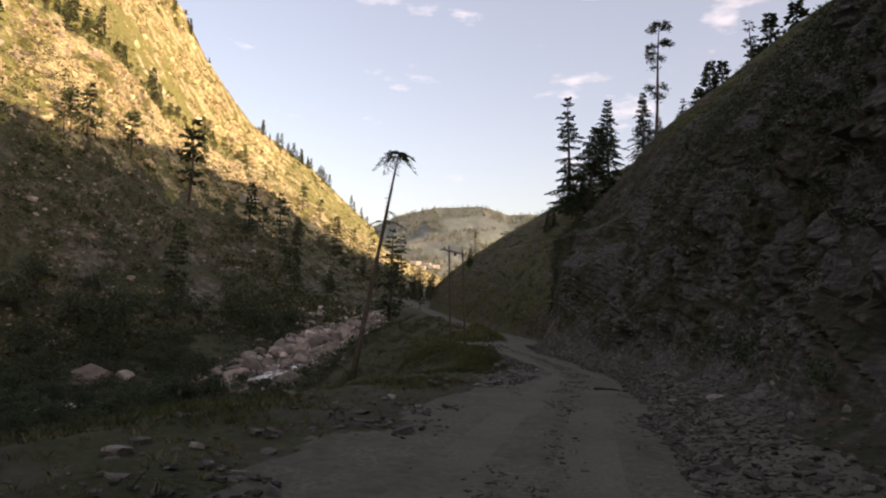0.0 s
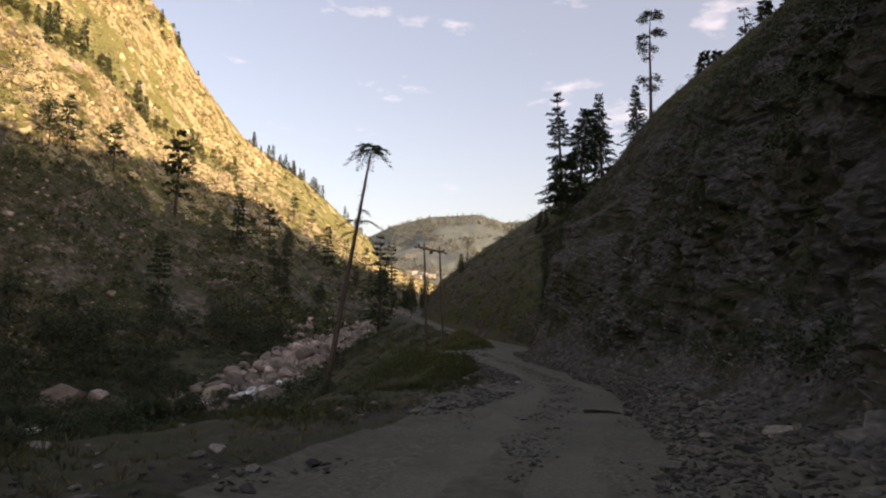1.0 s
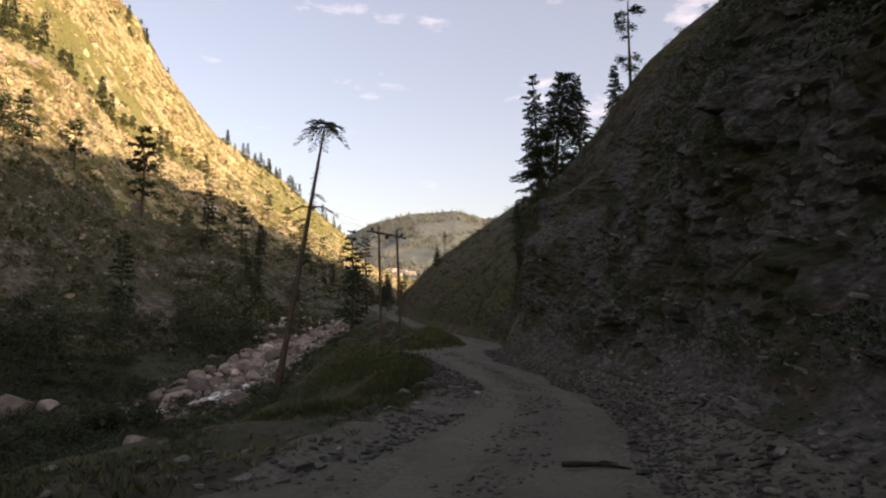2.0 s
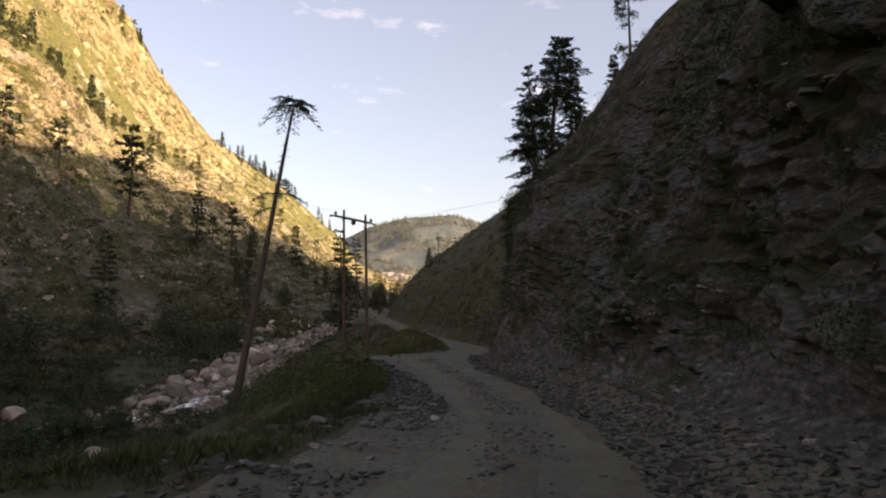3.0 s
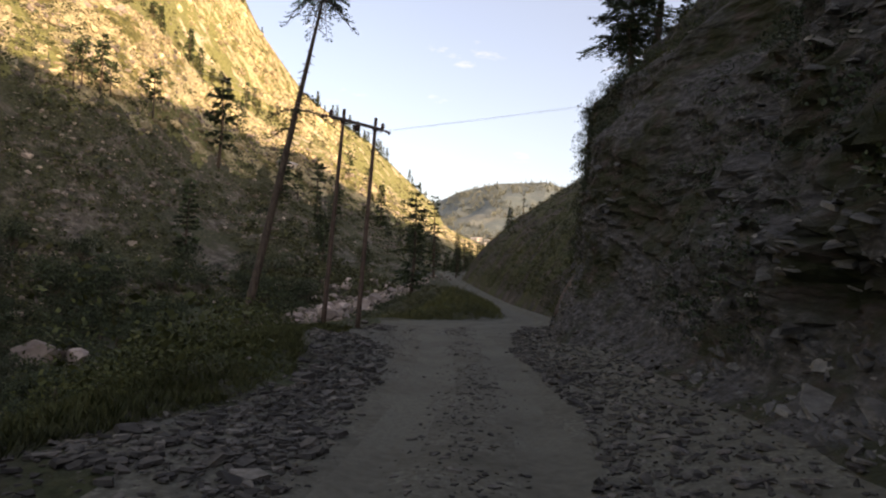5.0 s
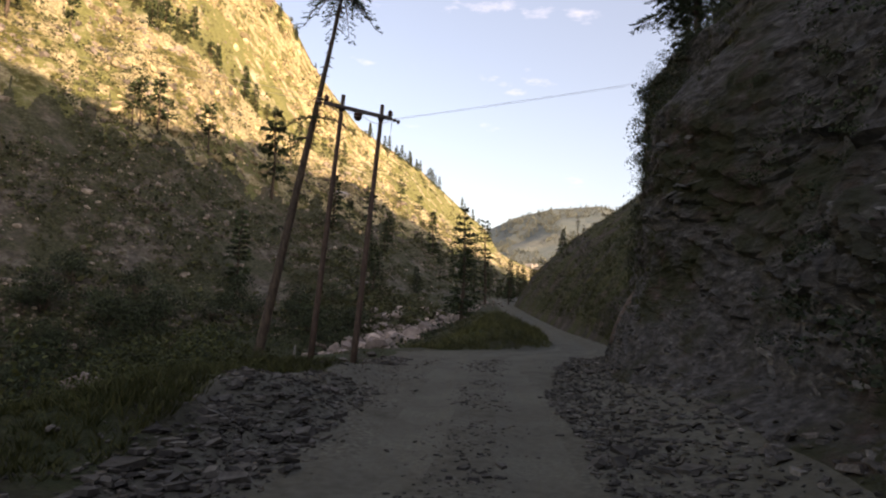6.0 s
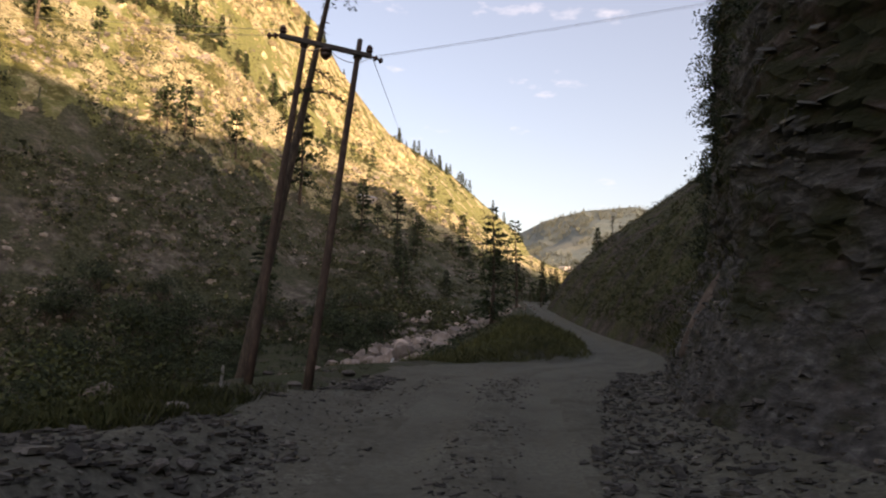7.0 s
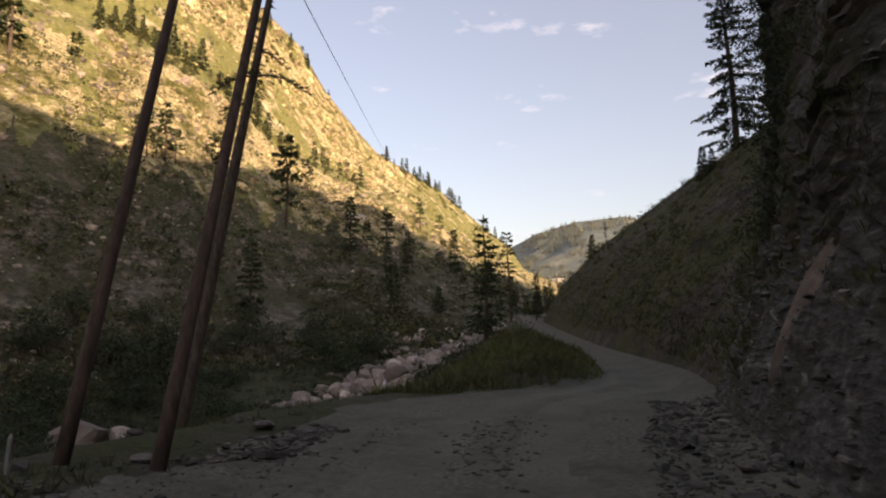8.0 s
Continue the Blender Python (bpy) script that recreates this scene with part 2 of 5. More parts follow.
ys = np.concatenate([np.arange(-400, -40, 40), np.arange(-40, 2, 1.2), np.arange(2, 66, 0.22), np.arange(66, 130, 0.8), np.arange(130, 320, 4), np.arange(320, 3000, 140)])
us = np.concatenate([-np.geomspace(700, 40, 30), np.arange(-39, -12, 0.9), np.arange(-12, 4.5, 0.16), np.array([5, 6, 8, 10, 14])])
Yg, Ug = np.meshgrid(ys, us, indexing="ij")
Xg = road_x(Yg) + Ug
Zg = ground_z(Xg, Yg)
ground = sheet("ground", Xg, Yg, Zg, M_GROUND, True, True)
ground.data.materials.append(M_ROAD)
tagged(ground, "rough grassy valley floor with a stony gravel track", "ground", kind="structure")
fc = (Ug[:-1, :-1] + Ug[1:, 1:]) / 2
fy = (Yg[:-1, :-1] + Yg[1:, 1:]) / 2
onroad = (np.abs(fc + 0.1) < road_w(fy) + 0.25 + heap_w(fy) * np.where(fy < 33, 0.35, np.where(fy > 43, 0.45, 0.85)) * (fc < 0) + 0.5 * fbm(fc * 1.1, fy * 0.6, 1, 3)) | (fc > 0)
ground.data.materials.append(M_TRACK)
intrack = (np.abs(np.abs(fc) - 0.78) < 0.36 + 0.3 * fbm(fc * 2.2, fy * 0.5, 6, 3)) & (fy < 64)
ground.data.polygons.foreach_set("material_index", (onroad.astype(np.int32) + (onroad & intrack)).ravel())

# right-hand rock cut and slope, swept along the road
PROF_A = [(0, -0.3), (0.8, 0.25), (1.6, 0.65), (2.2, 1.8), (2.9, 4.5), (3.6, 7.5), (5.0, 10.5), (6.7, 13.7), (12, 19), (22, 27), (40, 40), (70, 58)]
PROF_B = [(0, -0.3), (0.35, 0.5), (0.65, 1.2), (1.25, 2.4), (1.3, 4), (1.4, 7), (1.75, 8.9), (3.25, 10.0), (4.5, 11.9), (9.2, 17.4), (18.6, 25.4), (60, 54)]
PROF_C = [(0, -0.3), (0.5, 0.3), (1.2, 1.2), (3.0, 3.2), (5.2, 5.2), (8.2, 8.0), (12.0, 11.4), (17.5, 15.8), (24, 20.8), (32, 26.7), (46, 37), (80, 56)]
PROF_D = [(0, -0.3), (0.7, 0.9), (1.9, 3.2), (4.1, 6.4), (6.9, 9.4), (10.5, 12.5), (14.7, 15.6), (18.8, 18.7), (23, 21.7), (29, 25.7), (40, 32.5), (76, 53)]


def cliff_point(y, h):
    """Offset from the road's right edge and height above it, at h = 0..1 up the profile."""
    idx = h * (len(PROF_A) - 1)
    ks = np.arange(len(PROF_A))
    out = []
    soft = lambda v: np.clip(v, 0, 1) ** 2 * (3 - 2 * np.clip(v, 0, 1))
    wc = soft((y - 56.0) / 1.7)
    wb = soft((y - 44.0) / 5.5) * (1 - wc)
    wd = soft((y - 64.0) / 18.0)
    wa = np.clip(1 - wb - wc, 0, 1)
    for c in (0, 1):
        a = np.interp(idx, ks, [p[c] for p in PROF_A])
        b = np.interp(idx, ks, [p[c] for p in PROF_B])
        d = np.interp(idx, ks, [p[c] for p in PROF_C])
        e = np.interp(idx, ks, [p[c] for p in PROF_D])
        out.append(a * wa + b * wb + (d * (1 - wd) + e * wd) * wc)
    return out


def cliff_xyz(y, h):
    dx, dz = cliff_point(y, h)
    x = road_x(y) + road_w(y) + 0.35 + dx
    back = np.clip((y - 41) / 4, 0, 1) * (1 - np.clip((y - 49.5) / 4.5, 0, 1))
    x = x + 1.5 * back * np.clip((dz - 6.3) / 2.0, 0, 1) * np.clip((16 - dz) / 5, 0, 1)   # the rim steps back
    x = x + 0.11 * np.clip(y - 170, 0, None)            # the valley bends away
    z = road_z(y) + dz
    steep = np.clip((dz - 0.5) / 1.5, 0, 1) * np.clip((26 - dz) / 14, 0.15, 1)
    far = np.clip((y - 56) / 3, 0, 1)
    nose = np.clip((y - 40) / 6, 0, 1) * np.clip((58 - y) / 1.5, 0, 1)
    amp = steep * (1 - 0.75 * far)
    # buttresses, blocks and tilted broken beds
    x = x + amp * ((1.2 - 0.85 * nose) * fbm(y * 0.16, z * 0.12, 1.0, 3) + (0.6 - 0.25 * nose) * fbm(y * 0.45, z * 0.6, 4.0, 4))
    blocks = vnoise(np.floor(y * 0.55 + 1.5 * fbm(y * 0.3, z * 0.3, 3.0, 2)), np.floor(z * 0.8 - 0.24 * y), 7.0)
    x = x + amp * (0.45 - 0.32 * nose) * (blocks - 0.5)
    bed = z - 0.3 * y + 0.9 * fbm(y * 0.25, z * 0.25, 9.0, 3)
    for f, a in ((0.9, 0.20), (2.3, 0.18), (5.1, 0.11), (9.7, 0.05)):
        saw = bed * f - np.floor(bed * f)
        mask = np.clip(2.2 * vnoise(y * 0.4 * f ** 0.5 + 5, bed * 0.4 * f, f * 3.0) - 0.5, 0, 1.3)
        x = x + amp * (1 - (0.65 if f < 2 else 0.3) * nose) * a * (saw - 0.5) * mask
    x = x + amp * (1 - 0.7 * nose) * 0.34 * fbm(y * 1.5, z * 2.2, 21.0, 3)
    z = z + amp * 0.35 * fbm(y * 0.9, z * 0.9, 14.0, 3) + far * steep * 1.3 * fbm(y * 0.12, dx * 0.15, 6.0, 4)
    return x, z


cy = np.concatenate([np.arange(-40, 4, 1.0), np.arange(4, 60, 0.16), np.arange(60, 110, 0.6), np.arange(110, 420, 3.5)])
ch = np.concatenate([np.linspace(0, 0.2, 14)[:-1], np.linspace(0.2, 0.66, 110)[:-1], np.linspace(0.66, 1.0, 45)])
Yc, Hc = np.meshgrid(cy, ch, indexing="ij")
Xc, Zc = cliff_xyz(Yc, Hc)
cliff = sheet("rock_cliff", Xc, Yc, Zc, M_CLIFF, False, False)
cliff.data.materials.append(M_SLOPE)
tagged(cliff, "dark layered shale cliff above the track with grass on its ledges", "cliff", kind="structure")
fyc, fhc = (Yc[:-1, :-1] + Yc[1:, 1:]) / 2, (Hc[:-1, :-1] + Hc[1:, 1:]) / 2
grassy = (fyc > 57.2 + 0.8 * fbm(fhc * 9, fyc, 3, 2)) | (fhc > np.where(fyc > 42, 0.76, 0.68) + 0.07 * fbm(fyc * 0.3, fhc * 20, 1, 3))
cliff.data.polygons.foreach_set("material_index", grassy.astype(np.int32).ravel())

# mountains across the river, as rays about the middle of the drive
MX, MY = 1.5, 22.0
CREST = [(8, 2.0), (11, 3.7), (13.6, 5.5), (14.6, 7.3), (17.4, 9.6), (20.5, 12.3), (26, 15.6), (27.5, 17.2), (30.3, 20.4), (32.6, 24.0), (40, 30), (55, 35), (75, 37), (110, 36)]
CREST_R = [(8, 1300), (14.6, 1000), (20.5, 850), (26, 700), (32, 620), (40, 500), (60, 420), (110, 420)]
FOOT_R = [(8, 480), (11, 330), (14, 235), (20, 175), (25, 152), (32, 152), (43, 140), (60, 130), (90, 125), (110, 130)]
FOOT_Z = [(8, 6), (11, 3), (14, 0), (20, -5.5), (25, -9.5), (32, -12.5), (45, -14.5), (60, -15.5), (110, -17)]
SPUR = [(8, 2.9), (14, 5.2), (20, 8.9), (28, 12.6), (31.7, 14.0), (34.3, 15.2), (36.4, 17.4), (38.7, 18.9), (41.3, 20.2), (46, 22), (60, 25), (110, 25)]


def mountain_xyz(az, v):
    """az in degrees left of +y; v = 0 at the foot, 0.5 at the spur's edge, 1 at the crest."""
    rf, zf = lerp_table(FOOT_R, az), lerp_table(FOOT_Z, az)
    ec, es = np.tan(np.radians(lerp_table(CREST, az))), np.tan(np.radians(lerp_table(SPUR, az)))
    rc = lerp_table(CREST_R, az)
    rs = rf + (rc - rf) * (0.42 + 0.06 * fbm(az * 0.2, 1.0, 1.0, 2))
    lo = np.clip(v / 0.5, 0, 1)
    hi = np.clip((v - 0.5) / 0.5, 0, 1)
    r = np.where(v < 0.5, rf + (rs - rf) * lo, rs + (rc - rs) * (0.18 * np.clip(hi / 0.05, 0, 1) + 0.82 * hi))
    zs, zc = rs * es, rc * ec
    tl = lo * 0.75 + 0.25 * lo * lo
    z_lo = zf + (zs - zf) * tl
    e_hi = es + (ec - es) * hi
    z_hi = r * e_hi
    z = np.where(v < 0.5, z_lo, z_hi)
    k = np.minimum(1, v * 8) * np.clip((1 - v) * 6, 0.12, 1)
    ax, ay = r * np.sin(np.radians(az)), r * np.cos(np.radians(az))
    bump = k * (10 * fbm(ax * 0.018, ay * 0.018, 1.5, 3) + 5.0 * fbm(ax * 0.06, ay * 0.06, 2.5, 3) + 1.6 * fbm(ax * 0.25, ay * 0.25, 3.5, 3))
    crag = np.clip((v - 0.12) * 3, 0, 1) * (4.5 * (0.5 - np.abs(fbm(ax * 0.07, ay * 0.07, z * 0.05, 4))) + 1.5 * fbm(ax * 0.3, ay * 0.3, z * 0.15, 3) + 1.6 * np.clip((v - 0.3) * 8, 0, 1) * (0.35 - np.abs(fbm(ax * 0.35, ay * 0.35, z * 0.35, 3))))
    return MX - ax, MY + ay, z + bump * 0.55 + (crag - 1.2) * k


def mount_at(a, v):
    x, y, z = mountain_xyz(np.array([float(a)]), np.array([float(v)]))
    return float(x[0]), float(y[0]), float(z[0])


az = np.concatenate([np.arange(8, 62, 0.125), np.arange(62, 111, 0.6)])
vv = np.concatenate([np.linspace(0, 0.5, 130)[:-1], np.linspace(0.5, 0.55, 14)[:-1], np.linspace(0.55, 1.0, 100)])
A, V = np.meshgrid(az, vv, indexing="ij")
Xm, Ym, Zm = mountain_xyz(A, V)
# far side of the crest
back = np.stack([Xm[:, -1] - 260 * np.sin(np.radians(az)), Ym[:, -1] + 260 * np.cos(np.radians(az)), Zm[:, -1] - 260], -1)
Xm, Ym, Zm = (np.concatenate([M, back[:, i:i + 1]], 1) for i, M in enumerate((Xm, Ym, Zm)))
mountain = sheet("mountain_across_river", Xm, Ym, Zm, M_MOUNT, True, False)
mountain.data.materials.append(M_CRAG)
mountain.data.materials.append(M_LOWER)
fa, fv = (A[:-1, :-1] + A[1:, 1:]) / 2, (V[:-1, :-1] + V[1:, 1:]) / 2
fx, fy, fz = ((M[:-1, :-2] + M[1:, 1:-1]) / 2 for M in (Xm, Ym, Zm))
# bare rock on the band of crags below the spur's edge and along the crest, grass between
crest_rock = np.clip((fv - 0.55 - 0.13 * np.clip((fa - 26) / 8, 0, 1)) / 0.07, 0, 1) * np.clip((fa - 21) / 4, 0, 1)
bias = np.where(fv < 0.51, np.exp(-((fv - 0.43) / 0.11) ** 2) * 1.15 - 0.54 - 0.4 * np.clip((fa - 42) / 4, 0, 1), crest_rock * 0.95 - 0.8)
rocky = 1.1 * fbm(fx * 0.035, fy * 0.035, fz * 0.035, 3) + 0.9 * fbm(fx * 0.14, fy * 0.14, fz * 0.14, 3) + bias > 0
mi = np.zeros((len(az) - 1, Xm.shape[1] - 1), dtype=np.int32)
# the lowest band takes the scrub colour that is darkened for shade
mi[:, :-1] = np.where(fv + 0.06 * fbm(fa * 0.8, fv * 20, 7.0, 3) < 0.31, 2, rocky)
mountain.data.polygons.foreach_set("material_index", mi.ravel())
tagged(mountain, "steep mountainside of grass, scrub and pale rock across the river", "mountain", kind="structure")

# wooded hill that closes the valley
HILL = [(-14, 6.5), (-5, 8.2), (0.3, 8.9), (2.3, 8.8), (4.8, 9.5), (8.9, 9.3), (12.4, 8.4), (14.6, 7.3), (20, 5), (26, 3)]
ha = np.arange(-14, 26, 0.1)
hv = np.linspace(0, 1, 90)
A2, V2 = np.meshgrid(ha, hv, indexing="ij")
r2 = 800 + 900 * V2
z2 = r2 * np.tan(np.radians(0.3 + (lerp_table(HILL, A2) - 0.3) * V2)) + np.minimum(1, V2 * 5) * np.clip((1 - V2) * 5, 0.1, 1) * 34 * fbm(r2 * np.sin(np.radians(A2)) * 0.006, r2 * 0.006, 1, 5)
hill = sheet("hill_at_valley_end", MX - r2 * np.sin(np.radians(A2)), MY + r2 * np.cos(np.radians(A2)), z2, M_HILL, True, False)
tagged(hill, "wooded hill closing the end of the valley, haze put into its colours", "hill", kind="structure")

# the ridge behind the cliff, which keeps the low sun off the valley floor
RIDGE_Z = [(-320, 200), (-56, 187), (-34, 178), (-15, 169), (4, 171), (27, 179), (60, 189), (90, 191), (104, 183), (116, 175), (157, 169), (180, 162), (210, 148), (240, 138), (375, 138), (450, 95), (650, 60)]
ry = np.arange(-320, 650, 9.0)
rt = np.array([0, 0.12, 0.25, 0.4, 0.55, 0.7, 0.82, 0.92, 1.0, 1.3, 1.8])
Yr, Tr = np.meshgrid(ry, rt, indexing="ij")
Xr = 58 + 142 * Tr
crest_z = lerp_table(RIDGE_Z, Yr)
Zr = np.where(Tr <= 1, 36 + (crest_z - 36) * Tr, crest_z - (Tr - 1) * 190)
Zr = Zr + np.where((Tr > 0.1) & (Tr != 1.0), 7 * fbm(Xr * 0.03, Yr * 0.03, 2, 3), 0)
ridge = sheet("ridge_behind_cliff", Xr, Yr, Zr, M_SLOPE, True, False)
tagged(ridge, "grassy rocky ridge rising above the cliff", "ridge", kind="structure")


# ---------------------------------------------------------------- builders for many small shapes
def part(name, me, mat, parent, label=""):
    """One mesh object under a thing or a part."""
    if mat is not None and not me.materials:
        me.materials.append(mat)
    ob = new(name, me)
    ob.parent = parent
    if label:
        ob["label"] = label
    return ob


def stuff(name, me, mat, label, category):
    if not me.materials:
        me.materials.append(mat)
    return tagged(new(name, me), label, category, kind="stuff")


def unit(v):
    return v / np.maximum(np.linalg.norm(v, axis=-1, keepdims=True), 1e-9)


def kites(base, along, width, rng, bend=0.0):
    """Narrow leaf-like quads: base points, vectors along them, widths. Returns verts and quads."""
    n = len(base)
    side = unit(np.cross(along, unit(rng.normal(size=(n, 3))))) * np.asarray(width).reshape(-1, 1) * 0.5
    mid = base + along * 0.45
    mid = mid + np.array([0, 0, 1.0]) * (bend * np.linalg.norm(along, axis=1, keepdims=True))
    v = np.stack([base, mid + side, base + along, mid - side], 1).reshape(-1, 3)
    return v, np.arange(4 * n).reshape(n, 4)


def join(pieces):
    vs, fs, o = [], [], 0
    for v, f in pieces:
        vs.append(v)
        fs.append(f + o)
        o += len(v)
    return np.concatenate(vs), np.concatenate(fs)


def tube(points, radii, sides=7):
    """A tapered tube of quads along points, with closed ends drawn to a point."""
    points, radii = np.asarray(points, float), np.asarray(radii, float)
    d = unit(np.gradient(points, axis=0))
    ref = np.where(np.abs(d[:, :1]) < 0.9, np.array([[1.0, 0, 0]]), np.array([[0, 1.0, 0]]))
    a = unit(np.cross(d, ref))
    b = np.cross(d, a)
    ang = np.linspace(0, 2 * np.pi, sides, endpoint=False)
    ring = points[:, None] + radii[:, None, None] * (np.cos(ang)[None, :, None] * a[:, None] + np.sin(ang)[None, :, None] * b[:, None])
    n = len(points)
    v = np.concatenate([ring.reshape(-1, 3), points[:1], points[-1:]])
    i = np.arange(n - 1)[:, None] * sides + np.arange(sides)[None, :]
    j = np.arange(n - 1)[:, None] * sides + (np.arange(sides)[None, :] + 1) % sides
    f = np.stack([i, j, j + sides, i + sides], -1).reshape(-1, 4)
    k = np.arange(sides)
    k2 = (k + 1) % sides
    lo, hi = n * sides, n * sides + 1
    cap0 = np.stack([np.full(sides, lo), k2, k, np.full(sides, lo)], 1)
    e = (n - 1) * sides
    cap1 = np.stack([np.full(sides, hi), e + k, e + k2, np.full(sides, hi)], 1)
    return v, f, np.concatenate([cap0, cap1])[:, :3]


def tube_mesh(name, tubes, smooth=True):
    """One mesh out of several tubes, in triangles."""
    out = []
    for v, f, c in tubes:
        t = np.concatenate([f[:, [0, 1, 2]], f[:, [0, 2, 3]], c])
        out.append((v, t))
    v, f = join(out)
    return mesh_from(name, v, f, smooth)


def ico(sub=1):
    bm = bmesh.new()
    bmesh.ops.create_icosphere(bm, subdivisions=sub, radius=1.0)
    bm.verts.ensure_lookup_table()
    v = np.array([x.co[:] for x in bm.verts])
    f = np.array([[x.index for x in p.verts] for p in bm.faces])
    bm.free()
    return v, f


ICO1, ICO2, ICO3 = ico(1), ico(2), ico(3)


def rock_shape(seed, base=None, squash=0.7, facet=0.5):
    """A broken rock: a ball cut by random planes, then roughened."""
    rng = np.random.RandomState(seed)
    v, f = base or ICO2
    v = v.copy()
    for _ in range(9):
        n = unit(rng.normal(size=3))
        d = rng.uniform(0.45, 0.85)
        over = np.clip(v @ n - d, 0, None)
        v = v - over[:, None] * n * (0.6 + 0.4 * facet)
    v = v * (1 + 0.10 * fbm(v[:, 0] * 2 + seed, v[:, 1] * 2, v[:, 2] * 2, 3))[:, None]
    v = v * np.array([1.0, rng.uniform(0.65, 0.95), squash * rng.uniform(0.8, 1.15)])
    return v, f


def slate_shape(seed):
    """A flat broken slab with five or six corners."""
    rng = np.random.RandomState(seed)
    n = rng.randint(5, 7)
    a = np.sort(rng.uniform(0, 2 * np.pi, n) * 0.35 + np.linspace(0, 2 * np.pi, n, endpoint=False) * 0.9)
    r = rng.uniform(0.6, 1.0, n)
    ring = np.stack([r * np.cos(a), 0.7 * r * np.sin(a), np.zeros(n)], 1)
    top = ring * rng.uniform(0.75, 0.95) + np.array([0, 0, 0.16]) + rng.normal(size=(n, 3)) * 0.03
    bot = ring - np.array([0, 0, 0.16])
    v = np.concatenate([top, bot])
    f = [[0, i, i + 1] for i in range(1, n - 1)] + [[n, n + i + 1, n + i] for i in range(1, n - 1)]
    for i in range(n):
        j = (i + 1) % n
        f += [[i, i + n, j + n], [i, j + n, j]]
    return v, np.array(f)


def rotations(n, rng, tilt):
    """Random turns about z with a small lean."""
    a = rng.uniform(0, 2 * np.pi, n)
    b = rng.normal(0, tilt, n)
    c = rng.uniform(0, 2 * np.pi, n)
    ca, sa, cb, sb = np.cos(a), np.sin(a), np.cos(b), np.sin(b)
    z = np.zeros(n)
    o = np.ones(n)
    Rz = np.stack([np.stack([ca, -sa, z], 1), np.stack([sa, ca, z], 1), np.stack([z, z, o], 1)], 1)
    Rx = np.stack([np.stack([o, z, z], 1), np.stack([z, cb, -sb], 1), np.stack([z, sb, cb], 1)], 1)
    cc, sc = np.cos(c), np.sin(c)
    R2 = np.stack([np.stack([cc, -sc, z], 1), np.stack([sc, cc, z], 1), np.stack([z, z, o], 1)], 1)
    return R2 @ Rx @ Rz


def scatter(shapes, at, size, rng, tilt=0.25, stretch=None):
    """Copies of the shapes at the points, joined: verts and triangles."""
    out = []
    which = rng.randint(0, len(shapes), len(at))
    R = rotations(len(at), rng, tilt)
    for k, (v, f) in enumerate(shapes):
        i = np.where(which == k)[0]
        if not len(i):
            continue
        w = np.einsum("nij,vj->nvi", R[i], v) * np.asarray(size)[i][:, None, None]
        if stretch is not None:
            w = w * np.asarray(stretch)
        w = w + at[i][:, None]
        ff = f[None] + (np.arange(len(i)) * len(v))[:, None, None]
        out.append((w.reshape(-1, 3), ff.reshape(-1, f.shape[1])))
    return join(out)


def clump(rng, n, radius, leaf, lift=0.55, flat=0.75):
    """A bush's leaves: tufts over several lobes, with gaps. Verts and quads about its foot."""
    lobes = rng.normal(size=(6, 3)) * np.array([0.45, 0.45, 0.22]) * radius + np.array([0, 0, lift * radius])
    lr = rng.uniform(0.35, 0.62, 6) * radius
    k = rng.randint(0, 6, n)
    d = unit(rng.normal(size=(n, 3)))
    d[:, 2] = np.abs(d[:, 2]) * 0.9 - 0.15
    p = lobes[k] + d * (lr[k] * rng.uniform(0.55, 1.05, n))[:, None] * np.array([1, 1, flat])
    p[:, 2] = np.maximum(p[:, 2], 0.02 * radius)
    al = unit(d + 0.7 * rng.normal(size=(n, 3))) * (leaf * rng.uniform(0.6, 1.5, n))[:, None]
    return kites(p, al, leaf * rng.uniform(0.45, 0.9, n), rng)


# ---------------------------------------------------------------- more materials
def simple(name, ramp, scale, bump=0.4, bump_d=0.02, rough=0.9, stretch=(1, 1, 1), spec=0.25, obj_random=False, island=False):
    m, nt, b = nodes_of(name, rough)
    b.inputs["Specular IOR Level"].default_value = spec
    co = nt.nodes.new("ShaderNodeTexCoord").outputs["Object"] if not island else n_pos(nt)
    g = n_noise(nt, co, scale, 7, 0.65, stretch)
    col = n_ramp(nt, g, ramp)
    if obj_random or island:
        src = nt.nodes.new("ShaderNodeObjectInfo").outputs["Random"] if obj_random else n_island(nt)
        col = n_mix(nt, 1.0, col, n_ramp(nt, src, [(0.0, (0.5, 0.49, 0.48)), (0.55, (0.92, 0.91, 0.89)), (0.88, (1.35, 1.31, 1.26)), (1.0, (2.1, 2.05, 1.95))]), "MULTIPLY")
    nt.links.new(col, b.inputs["Base Color"])
    n_bump(nt, b, g, bump, bump_d)
    return m


M_STONE = simple("broken_shale", [(0.3, (0.032, 0.030, 0.027)), (0.5, (0.063, 0.060, 0.054)), (0.7, (0.12, 0.115, 0.103))], 6.0, 0.5, 0.02, 0.85, island=True)
M_ROCKOBJ = simple("loose_rock", [(0.3, (0.06, 0.055, 0.05)), (0.5, (0.115, 0.106, 0.097)), (0.7, (0.19, 0.176, 0.16))], 5.0, 0.5, 0.03, 0.85, obj_random=True)
M_BOULDER = simple("river_boulder", [(0.3, (0.13, 0.108, 0.097)), (0.5, (0.25, 0.213, 0.193)), (0.7, (0.37, 0.325, 0.298))], 0.9, 0.6, 0.15, 0.8, obj_random=True)
